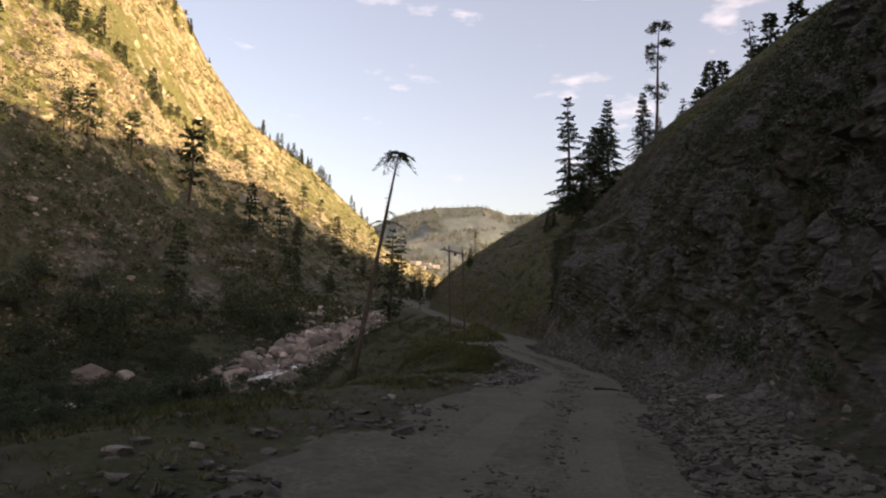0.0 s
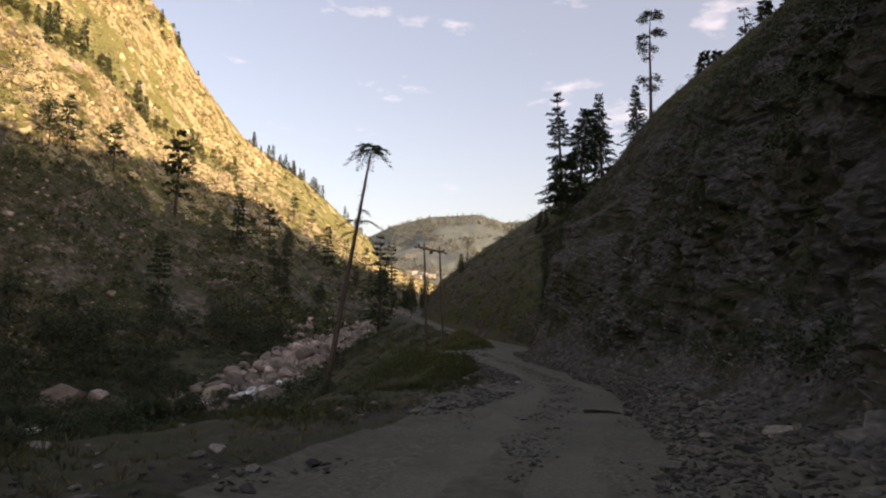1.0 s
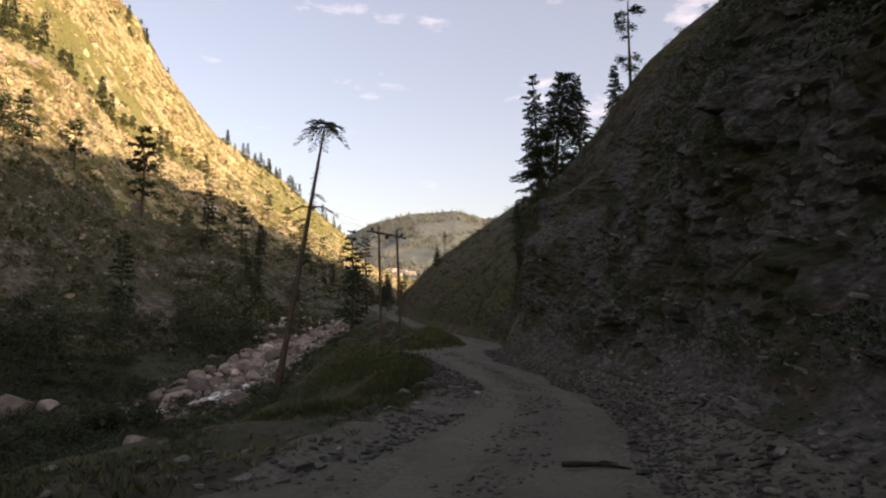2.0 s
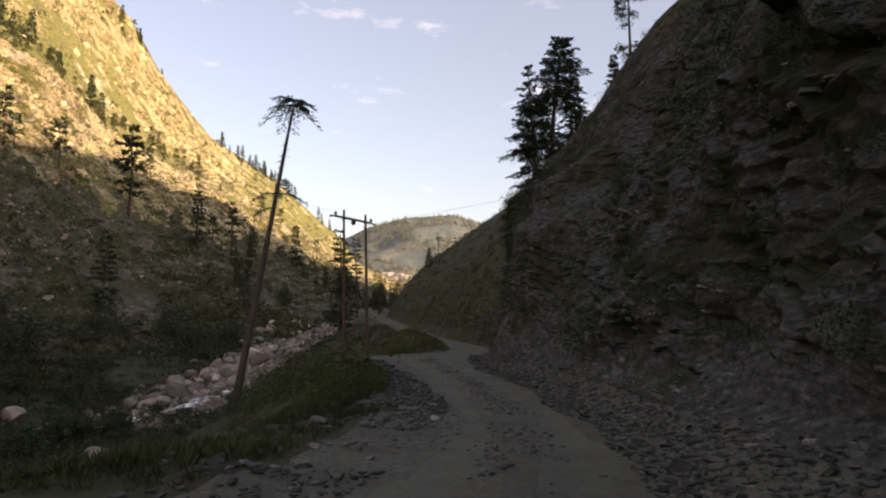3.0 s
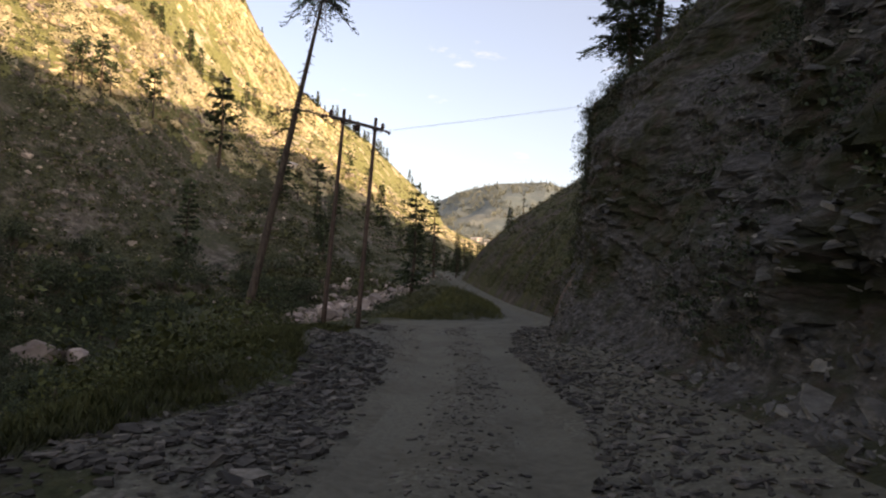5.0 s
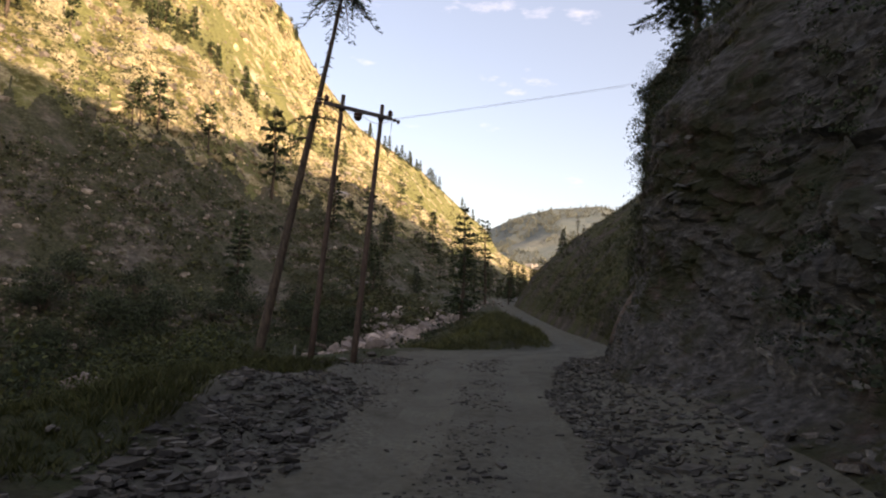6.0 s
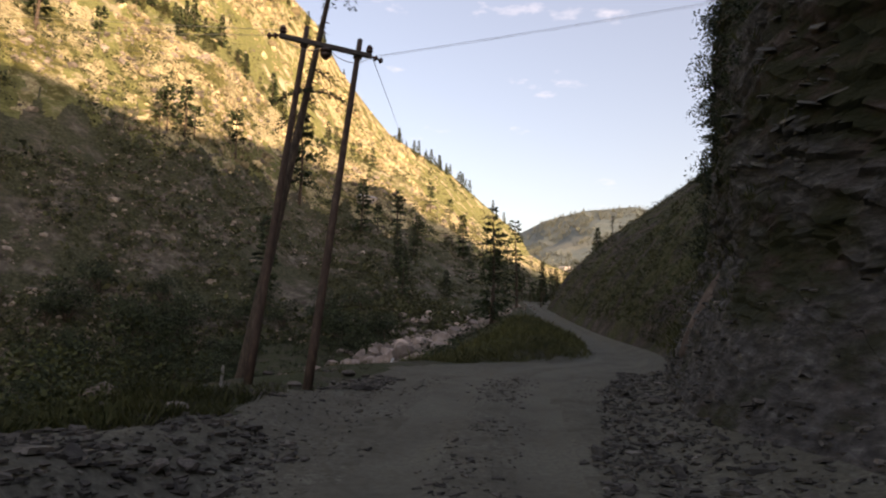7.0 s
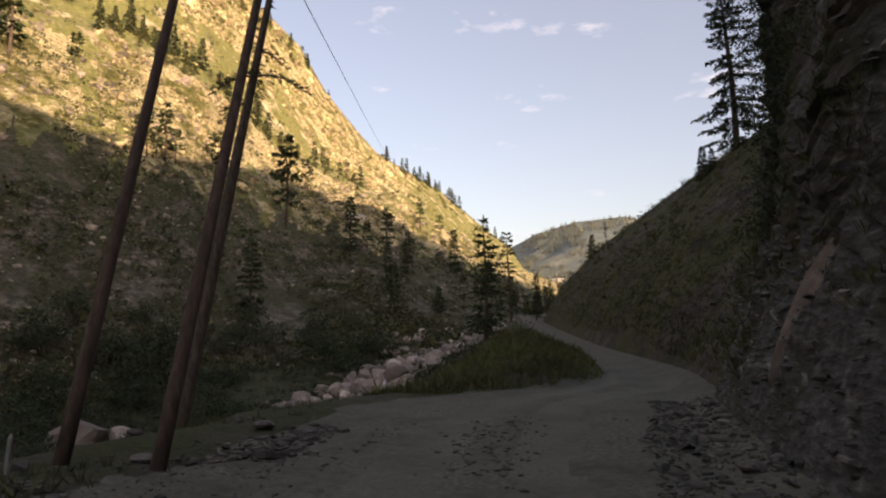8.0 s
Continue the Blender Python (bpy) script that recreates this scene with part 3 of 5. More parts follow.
M_PEBBLE = simple("river_stones", [(0.3, (0.103, 0.0855, 0.0738)), (0.5, (0.198, 0.171, 0.149)), (0.7, (0.292, 0.261, 0.234))], 0.8, 0.6, 0.1, 0.8, island=True)
M_SCREE = simple("mountain_rock", [(0.3, (0.1, 0.088, 0.076)), (0.5, (0.17, 0.151, 0.131)), (0.7, (0.25, 0.226, 0.198))], 0.5, 0.7, 0.2, 0.9, island=True)
M_OUTCROP = simple("crag_rock", [(0.3, (0.137, 0.118, 0.072)), (0.5, (0.26, 0.227, 0.141)), (0.7, (0.397, 0.352, 0.23))], 0.7, 0.8, 0.3, 0.9, island=True)
M_SLAB = simple("cliff_slab", [(0.28, (0.0368, 0.0361, 0.0331)), (0.5, (0.0817, 0.0808, 0.0748)), (0.72, (0.172, 0.17, 0.157))], 3.0, 0.8, 0.06, 0.85, (1, 1, 3), island=True)
M_PALE = simple("pale_stone", [(0.3, (0.16, 0.15, 0.14)), (0.7, (0.34, 0.33, 0.31))], 6.0, 0.4, 0.02, 0.85)
M_TANROCK = simple("tan_bedrock", [(0.3, (0.07, 0.055, 0.045)), (0.5, (0.13, 0.10, 0.083)), (0.7, (0.2, 0.165, 0.14))], 4.0, 0.8, 0.04, 0.9)
M_BARK = simple("conifer_bark", [(0.3, (0.035, 0.027, 0.021)), (0.55, (0.085, 0.065, 0.05)), (0.75, (0.14, 0.11, 0.085))], 9.0, 0.9, 0.03, 0.95, (1, 1, 0.25))
M_POLE = simple("weathered_pole_wood", [(0.3, (0.035, 0.024, 0.018)), (0.55, (0.075, 0.05, 0.037)), (0.75, (0.12, 0.085, 0.062))], 14.0, 0.6, 0.01, 0.85, (1, 1, 0.06))
M_DARKWOOD = simple("damp_dead_wood", [(0.3, (0.014, 0.011, 0.009)), (0.55, (0.03, 0.024, 0.02)), (0.75, (0.06, 0.05, 0.042))], 12.0, 0.9, 0.02, 0.9, (1, 1, 1))
M_IRON = simple("rusty_steel", [(0.35, (0.05, 0.045, 0.042)), (0.7, (0.12, 0.095, 0.08))], 12.0, 0.3, 0.005, 0.6)
M_PORCELAIN = simple("brown_porcelain", [(0.3, (0.05, 0.025, 0.018)), (0.7, (0.09, 0.045, 0.03))], 4.0, 0.1, 0.002, 0.25, spec=0.5)
M_WIRE = simple("weathered_cable", [(0.3, (0.2, 0.2, 0.21)), (0.7, (0.34, 0.34, 0.35))], 8.0, 0.1, 0.002, 0.5)
M_NEEDLE = leafy("conifer_needles", (0.018, 0.032, 0.016), (0.05, 0.075, 0.034))
# needles of the far hill's woods, with distance haze mixed into the colour
M_WOODS = leafy("haze_tinted_needles", (0.075, 0.095, 0.095), (0.12, 0.135, 0.12))
M_SCRUB = leafy("scrub_leaves", (0.026, 0.038, 0.017), (0.10, 0.108, 0.05))
M_SLOPESCRUB = leafy("slope_scrub_leaves", (0.036, 0.044, 0.02), (0.085, 0.088, 0.042))
M_BROADLEAF = leafy("broadleaf_leaves", (0.034, 0.044, 0.018), (0.085, 0.09, 0.035))
M_BUSH = leafy("dark_bush_leaves", (0.022, 0.035, 0.02), (0.052, 0.072, 0.038))
M_BANKLEAF = leafy("bank_shrub_leaves", (0.03, 0.042, 0.012), (0.085, 0.095, 0.032))
M_GRASS = leafy("verge_grass", (0.026, 0.038, 0.011), (0.08, 0.085, 0.03))
M_MOUNDGRASS = leafy("mound_grass", (0.045, 0.06, 0.02), (0.14, 0.14, 0.058))
M_DRY = leafy("dry_grass", (0.075, 0.068, 0.034), (0.17, 0.15, 0.08))
M_WALL = simple("hut_masonry", [(0.3, (0.3, 0.27, 0.23)), (0.7, (0.5, 0.46, 0.4))], 1.2, 0.5, 0.05, 0.9)
M_ROOF = simple("hut_roof_sheet", [(0.3, (0.2, 0.2, 0.21)), (0.7, (0.34, 0.33, 0.33))], 1.0, 0.2, 0.03, 0.5)
M_WHITE = simple("lime_washed_wall", [(0.3, (0.26, 0.25, 0.235)), (0.7, (0.36, 0.35, 0.33))], 0.4, 0.1, 0.02, 0.9)
M_DARK = simple("dark_opening", [(0.3, (0.02, 0.018, 0.016)), (0.7, (0.04, 0.036, 0.032))], 2.0, 0.1, 0.01, 0.9)


def water_material():
    m, nt, b = nodes_of("white_water", 0.12)
    p = n_pos(nt)
    f = n_noise(nt, p, 0.9, 6, 0.65, (1, 0.5, 1))
    nt.links.new(n_ramp(nt, f, [(0.4, (0.06, 0.065, 0.055)), (0.52, (0.38, 0.385, 0.37)), (0.64, (0.8, 0.8, 0.78))]), b.inputs["Base Color"])
    nt.links.new(n_ramp(nt, f, [(0.4, (0.15, 0.15, 0.15)), (0.6, (0.75, 0.75, 0.75))]), b.inputs["Roughness"])
    b.inputs["Specular IOR Level"].default_value = 0.35
    n_bump(nt, b, f, 0.6, 0.2)
    return m


M_WATER = water_material()


# ---------------------------------------------------------------- the river
wy = np.arange(20, 330, 1.2)
wu = np.linspace(-1, 1, 15)
Yw, Uw = np.meshgrid(wy, wu, indexing="ij")
half = 2.7 + 1.4 * fbm(Yw * 0.05, 0.0, 4.0, 2)
Xw = lerp_table(RIVER_X, Yw) + 3.0 * fbm(Yw * 0.03, 2.0, 1.0, 2) + Uw * half
Zw = lerp_table(RIVER_Z, Yw) + 0.55 + 0.25 * fbm(Xw * 0.5, Yw * 0.4, 2, 3) - 0.5 * np.abs(Uw) ** 4
tagged(sheet("river", Xw, Yw, Zw, M_WATER, True, True), "shallow mountain stream with white water between boulders", "river", kind="structure")

BOULDER_MESHES = []
for k in range(7):
    v, f = rock_shape(40 + k, ICO3, 0.8, 1.0)
    me = mesh_from("boulder", v, f, False)
    me.materials.append(M_BOULDER)
    BOULDER_MESHES.append(me)


def boulder(x, y, size, k, sink=0.3, label="pale pinkish river boulder worn smooth by the stream", group="river boulders", z=None):
    ob = new("boulder", BOULDER_MESHES[k % 7])
    zz = (float(ground_z(x, y)) if z is None else z) + size * (0.55 - sink)
    ob.matrix_world = pose(x, y, zz, random.uniform(-12, 12), random.uniform(-12, 12), random.uniform(0, 360)) @ Matrix.Scale(size, 4)
    return tagged(ob, label, "boulder", group)


rng = np.random.RandomState(11)
for i in range(104):
    y = 121 + 84 * rng.rand() ** 0.8
    rx = float(lerp_table(RIVER_X, y))
    x = rx + rng.uniform(-13, 12 if y > 138 else 2) * min(1.0, (y - 105) / 35)
    boulder(x, y, rng.choice([0.7, 1.0, 1.4, 1.9, 2.7], p=[0.24, 0.32, 0.25, 0.13, 0.06]), i)
for i in range(30):
    x, y, z = mount_at(rng.uniform(17.5, 27.5), rng.uniform(0.0, 0.06))
    boulder(x, y, rng.uniform(0.8, 2.2), i + 2, 0.2, "grey-brown boulder at the foot of the mountainside", "boulders below the mountainside", z)
for i in range(34):
    y = 134 + 48 * (i + rng.rand()) / 34
    boulder(float(lerp_table(RIVER_X, y)) + rng.uniform(-9, 6), y, rng.uniform(1.4, 2.8), i + 1, 0.2)
for dx, y, size in ((-2.0, 124.0, 2.4), (-5.5, 126.5, 2.8), (-8.5, 124.5, 2.0), (-3.5, 130.5, 2.6), (-7.5, 131.0, 2.2)):
    boulder(float(lerp_table(RIVER_X, y)) + dx, y, size, int(y), 0.15, "large grey boulder at the edge of the stream")
boulder(-79.0, 110.0, 4.0, 3, 0.1, "large orange-pink boulder standing beside the stream")
boulder(-75.0, 113, 2.3, 5, 0.1)
boulder(-44.5, 88.6, 1.8, 4, 0.0, "pinkish rounded boulder on the grassy valley floor", "boulders on the valley floor")
boulder(-46.5, 83.4, 1.25, 2, 0.1, "pale rounded boulder on the grassy valley floor", "boulders on the valley floor")
n = 2700
py = np.concatenate([rng.uniform(116, 215, 2500), rng.uniform(105, 118, 200)])
px = lerp_table(RIVER_X, py) + rng.normal(2, 6.5, n)
pebbles = scatter([rock_shape(60 + k, ICO1, 0.7) for k in range(5)], np.stack([px, py, ground_z(px, py) + 0.12], 1), rng.gamma(2.0, 0.22, n) + 0.12, rng)
stuff("river_stones", mesh_from("river_stones", *pebbles), M_PEBBLE, "bed of pale pink stones along the stream", "stones")


# ---------------------------------------------------------------- conifers
def fronds(p, s, a, L, reach, density, rng):
    """Needles on flat side branchlets of one limb: their roots and directions."""
    k = max(6, int(L * 9))
    u = np.linspace(0.15, 1.0, k) + rng.uniform(-0.03, 0.03, k)
    root = np.stack([np.interp(u, s, p[:, i]) for i in range(3)], 1)
    sg = np.where(np.arange(k) % 2 == 0, 1.0, -1.0)
    ang = a + sg * rng.uniform(0.5, 1.0, k)
    ang[-1] = a
    ln = reach * L * (1.1 - 0.7 * u) * rng.uniform(0.5, 1.1, k) + 0.1
    d = np.stack([np.cos(ang), np.sin(ang), rng.normal(-0.12, 0.12, k)], 1)
    m = int(density)
    w = rng.uniform(0.05, 1.0, (k, m))
    b = root[:, None] + d[:, None] * (ln[:, None] * w)[..., None] - np.array([0, 0, 1.0]) * (0.25 * ln[:, None] * w ** 2)[..., None]
    side = np.stack([-np.sin(ang), np.cos(ang), np.zeros(k)], 1)
    n = d[:, None] * rng.uniform(0.4, 1.0, (k, m))[..., None] + side[:, None] * rng.uniform(-0.8, 0.8, (k, m))[..., None] + np.array([0, 0, 1.0]) * rng.normal(0, 0.25, (k, m))[..., None]
    return b.reshape(-1, 3), unit(n).reshape(-1, 3)


def conifer(height, seed, spread=0.2, bare=0.12, whorls=16, per=5, density=9.0, droop=0.25, gap=0.0, lean=(0.0, 0.0), radius=None, taper=0.8, spray=0.5, fat=1.0, frond=0.0, label="", group=""):
    """A conifer: tapered trunk, whorls of limbs, and sprays of needles along each limb."""
    rng = np.random.RandomState(seed)
    root = new("conifer_tree")
    tz = np.linspace(0, 1, 12)
    bendx = lean[0] * height * tz + 0.012 * height * np.sin(tz * 4 + seed)
    bendy = lean[1] * height * tz + 0.012 * height * np.cos(tz * 5 + seed) - 0.012 * height
    axis = np.stack([bendx - bendx[0], bendy - bendy[0], tz * height - 0.4 * (tz == 0)], 1)
    r0 = radius or height * 0.016
    part("trunk", tube_mesh("trunk", [tube(axis, r0 * (1 - tz) ** 0.7 + 0.02, 8)]), M_BARK, root)
    limbs, needles, along = [], [], []
    for w in range(whorls):
        h = bare + (1 - bare) * (w + 0.5 * rng.rand()) / whorls
        if rng.rand() < gap:
            continue
        c = np.array([np.interp(h, tz, axis[:, i]) for i in range(3)])
        length0 = spread * height * max(0.05, (1 - (h - bare) / (1 - bare))) ** taper
        if h < bare + 0.15:
            length0 *= 0.75
        uneven = rng.uniform(0.8, 1.15)
        rise = 0.22 + 0.75 * h ** 4
        for k in range(per):
            if rng.rand() < 0.12:
                continue
            a = 2 * np.pi * (k + rng.rand() * 0.7) / per + w * 1.3
            L = length0 * rng.uniform(0.5, 1.2) * uneven + 0.12
            s = np.linspace(0, 1, 6 if height < 10 else 3)
            up = rise * s - (0.22 + droop) * s ** 2
            p = c + np.stack([np.cos(a) * L * s, np.sin(a) * L * s, L * up], 1)
            limbs.append(tube(p, 0.10 * r0 * (1.15 - s) + 0.008, 4 if height < 10 else 3))
            if frond:
                fb, fd = fronds(p, s, a, L, frond, density, rng)
                needles.append(fb)
                along.append(fd * (spray * rng.uniform(0.6, 1.2, len(fd)))[:, None])
                continue
            m = max(5, int(L * density))
            u = rng.uniform(0.18, 1.0, m)
            b = np.stack([np.interp(u, s, p[:, i]) for i in range(3)], 1)
            out = np.array([np.cos(a), np.sin(a), -0.1 - droop * 0.6])
            side = np.array([-np.sin(a), np.cos(a), 0.0])
            d = out * rng.uniform(0.35, 1.0, m)[:, None] + side * rng.choice([-1, 1], m)[:, None] * rng.uniform(0.2, 0.9, m)[:, None] + np.array([0, 0, 1.0]) * rng.normal(-0.05, 0.22, m)[:, None]
            needles.append(b)
            along.append(unit(d) * (spray * rng.uniform(0.5, 1.25, m) * (1.15 - 0.55 * u))[:, None])
    tagged(part("branchwork", tube_mesh("branchwork", limbs), M_BARK, root, "thin brown branches"), kind="stuff")
    b, a = np.concatenate(needles), np.concatenate(along)
    v, f = kites(b, a, np.linalg.norm(a, axis=1) * rng.uniform(0.22, 0.42, len(a)) * fat, rng)
    tagged(part("crown", mesh_from("crown", v, f), M_NEEDLE, root, "dark green layered needles"), kind="stuff")
    return tagged(root, label or "dark conifer with layered branches on the slope", "tree", group)


def cliff_at(x, y):
    """Height of the right-hand slope under a point."""
    h = np.linspace(0.3, 1, 500)
    xs, zs = cliff_xyz(np.full(500, float(y)), h)
    i = int(np.argmin(np.abs(xs - x)))
    return float(zs[i])


# deodars on the cliff's brow, and trees up the slope behind it
near_pine = conifer(7.6, 3, 0.25, 0.42, 13, 7, 30, 0.10, 0.0, (0.11, 0.02), 0.13, 0.7, 0.21, 0.5, 0.46, label="broad dark deodar on the brow of the cliff", group="trees on the cliff")
near_pine.matrix_world = pose(4.5, 55.0, cliff_at(4.5, 55.0) - 0.2)
side_pine = conifer(5.0, 4, 0.46, 0.40, 8, 8, 30, 0.02, 0.0, (-0.06, 0.0), 0.10, 0.6, 0.21, 0.5, 0.46, label="flat-topped young deodar leaning out from the cliff", group="trees on the cliff")
side_pine.matrix_world = pose(3.7, 55.6, cliff_at(3.7, 55.6) - 0.15)
small_pine = conifer(2.2, 5, 0.42, 0.10, 11, 6, 26, 0.05, 0.1, (-0.06, 0.0), 0.05, 0.9, 0.10, 0.45, 0.4, label="small young deodar at the edge of the cliff", group="trees on the cliff")
small_pine.matrix_world = pose(3.5, 54.4, cliff_at(3.5, 54.4) - 0.15)
open_tree = conifer(28, 7, 0.175, 0.06, 19, 6, 7, 0.14, 0.12, taper=0.65, spray=0.5, fat=1.1, frond=0.36, label="open-crowned cedar on the ridge", group="trees on the right ridge")
dense_tree = conifer(20, 8, 0.29, 0.03, 24, 9, 14, 0.18, taper=0.9, spray=0.75, fat=1.3, label="dense dark fir on the ridge", group="trees on the right ridge")


def tufted_cedar(height, boughs, seed, lean, label, group):
    """A tall thin trunk with a few separate tufts of needles: (height share, bearing, length)."""
    rng = np.random.RandomState(seed)
    root = new("tufted_cedar")
    t = np.linspace(0, 1, 12)
    axis = np.stack([lean * height * t + 0.012 * height * np.sin(t * 5), 0.01 * height * np.sin(t * 4), height * t - 0.4 * (t == 0)], 1)
    trunk = part("trunk", tube_mesh("trunk", [tube(axis, 0.012 * height * (1 - t) ** 0.7 + 0.03, 8)]), M_BARK, root)
    nb, na = [], []
    for u, a, L in boughs:
        s = np.linspace(0, 1, 6)
        c = np.array([np.interp(u, t, axis[:, i]) for i in range(3)])
        p = c + np.stack([np.cos(a) * L * s, np.sin(a) * L * s, L * (0.35 * s - 0.4 * s ** 2)], 1)
        part("bough", tube_mesh("bough", [tube(p, 0.06 * (1.1 - s) + 0.012, 5)]), M_BARK, trunk)
        k = int(90 * L)
        w = rng.uniform(0.3, 1.0, k)
        nb.append(np.stack([np.interp(w, s, p[:, i]) for i in range(3)], 1) + rng.normal(0, 0.38, (k, 3)) * np.array([1, 1, 0.8]))
        na.append(unit(np.array([np.cos(a), np.sin(a), 0.0]) * 0.6 + rng.normal(0, 0.7, (k, 3)) * np.array([1, 1, 0.45])) * rng.uniform(0.3, 0.7, k)[:, None])
    b, d = np.concatenate(nb), np.concatenate(na)
    v, f = kites(b, d, np.linalg.norm(d, axis=1) * rng.uniform(0.2, 0.4, len(d)), rng)
    tagged(part("crown", mesh_from("crown", v, f), M_NEEDLE, root, "separate tufts of dark needles"), kind="stuff")
    return tagged(root, label, "tree", group)


tall_tree = tufted_cedar(27, [(0.99, 0.4, 1.5), (0.985, 2.4, 1.4), (0.97, 4.2, 1.3), (0.95, 5.8, 1.7), (0.94, 3.3, 1.6), (0.86, 0.2, 2.3), (0.85, 5.9, 1.6), (0.83, 3.0, 1.7), (0.78, 3.4, 1.9), (0.76, 0.8, 1.1), (0.75, 2.8, 1.5), (0.70, 2.2, 1.0), (0.56, 0.1, 1.4), (0.55, 3.2, 1.8), (0.52, 1.8, 1.4), (0.48, 5.0, 1.6)], 9, 0.05, "tall thin broken-crowned cedar above the others", "trees on the right ridge")
thin_cedar = conifer(16, 19, 0.07, 0.55, 9, 5, 9, 0.1, 0.1, taper=0.2, spray=0.9, label="small tufted cedar on the slope", group="trees on the right ridge")
fir = conifer(15, 10, 0.28, 0.06, 18, 7, 6, 0.16, spray=1.2, fat=1.7, label="dark fir standing on the skyline", group="trees on the right ridge")


def broadleaf(height, seed, label, group):
    """A bushy tree: a short forked trunk under an uneven crown of leaf clumps with gaps."""
    rng = np.random.RandomState(seed)
    root = new("broadleaf_tree")
    crown, limbs = [], [tube([[0, 0, -0.5], [0.02 * height, 0, 0.3 * height], [0, 0.03 * height, 0.6 * height]], [0.026 * height, 0.018 * height, 0.01 * height], 6)]
    for k in range(9):
        u = k / 8
        a = k * 2.4 + rng.uniform(-0.4, 0.4)
        out = height * (0.26 - 0.2 * u) * rng.uniform(0.6, 1.25)
        c = np.array([np.cos(a) * out, np.sin(a) * out, height * (0.22 + 0.6 * u)])
        v, f = clump(rng, 64, height * rng.uniform(0.13, 0.2), 0.075 * height, 0.5, 0.95)
        crown.append((v + c, f))
        limbs.append(tube([[0, 0, c[2] * 0.6], list(c * [0.6, 0.6, 0.95]), list(c + [0, 0, 0.05 * height])], [0.008 * height, 0.006 * height, 0.003 * height], 4))
    part("trunk", tube_mesh("trunk", limbs[:1]), M_BARK, root)
    tagged(part("branchwork", tube_mesh("branchwork", limbs[1:]), M_BARK, root, "thin brown branches"), kind="stuff")
    tagged(part("crown", mesh_from("crown", *join(crown)), M_BROADLEAF, root, "olive green leaves in uneven clumps"), kind="stuff")
    return tagged(root, label, "tree", group)


def plant(ob, x, y, z, scale=1.0, turn=0.0, first=[]):
    """The first call for a tree sets it in place; later ones set copies."""
    m = pose(x, y, z, 0, 0, turn) @ Matrix.Scale(scale, 4)
    if ob.name in first:
        return copy_thing(ob, m)
    first.append(ob.name)
    ob.matrix_world = m
    return ob


def plant_to(ob, own, x, y, tip, turn=0.0):
    """Plants a tree on the right-hand slope so that its tip reaches a height."""
    z = cliff_at(x, y) - 0.5
    return plant(ob, x, y, z, (tip - z) / own, turn)


plant_to(open_tree, 28, 6.3, 120.5, 42.6)
plant_to(dense_tree, 20, 13.3, 118, 41.5)
plant_to(tall_tree, 27, 20.2, 114, 53.8)
plant_to(dense_tree, 20, 18.9, 115.5, 43.4, 80)
plant_to(dense_tree, 20, 21.6, 116.5, 38.5, 170)
plant_to(open_tree, 28, 25.6, 116, 42.8, 200)
plant_to(open_tree, 28, 10.2, 119, 34.0, 120)
plant_to(fir, 15, 30.8, 118, 48.6, 40)
plant_to(fir, 15, 28.6, 117, 43.5, 210)
plant_to(fir, 15, 33.0, 119, 49.5, 300)
plant_to(thin_cedar, 16, 37.3, 117, 55.2, 20)
plant_to(fir, 15, 39.0, 118, 52.0, 100)
plant_to(fir, 15, 43.0, 122, 60.0, 130)
plant_to(fir, 15, 47.0, 122, 62.0, 250)
plant_to(fir, 15, 2.6, 119, 20.8, 20)
plant_to(fir, 15, 3.7, 120, 20.6, 200)
plant(fir, -15.5, 160, cliff_at(-15.5, 160) - 0.4, 0.35, 60)
plant(thin_cedar, -20, 220, 20.7, 0.5, 60)

# conifers on the bank across the bend
bank_tree = conifer(24, 12, 0.25, 0.1, 21, 5, 6, 0.1, 0.14, spray=1.2, fat=1.6, label="tall deodar with layered boughs on the river bank", group="trees on the river bank")
plant(bank_tree, -35.2, 157.7, 21.9 - 24)
plant(bank_tree, -33.6, 152.0, float(ground_z(-33.6, 152)) - 0.3, 0.66, 70)
thin_tree = conifer(24, 13, 0.07, 0.25, 18, 4, 8, 0.1, 0.25, taper=0.2, spray=1.0, fat=1.6, label="thin tufted cedar on the river bank", group="trees on the river bank")
plant(thin_tree, -39, 190, 24.0 - 24)
for i, (x, y, s) in enumerate([(-33, 190, 0.5), (-38, 215, 0.55), (-44, 240, 0.6), (-40, 262, 0.6), (-52, 275, 0.7), (-48, 300, 0.7), (-58, 320, 0.7), (-62, 350, 0.8), (-55, 340, 0.6), (-66, 300, 0.6), (-70, 380, 0.8), (-64, 400, 0.7)]):
    plant((bank_tree, thin_tree, fir)[i % 3], x, y, max(float(ground_z(x, y)), -3) - 0.3, s * 0.9, i * 47)

rng = np.random.RandomState(23)
for i in range(44):
    y = rng.uniform(195, 420)
    x = -0.17 * y + rng.uniform(-14, 16) + 4
    plant((bank_tree, fir, thin_tree, fir)[i % 4], x, y, max(float(ground_z(x, y)), -4) - 0.5, rng.uniform(0.3, 0.62) * (0.7 if i % 2 == 0 else 1.0), i * 67)

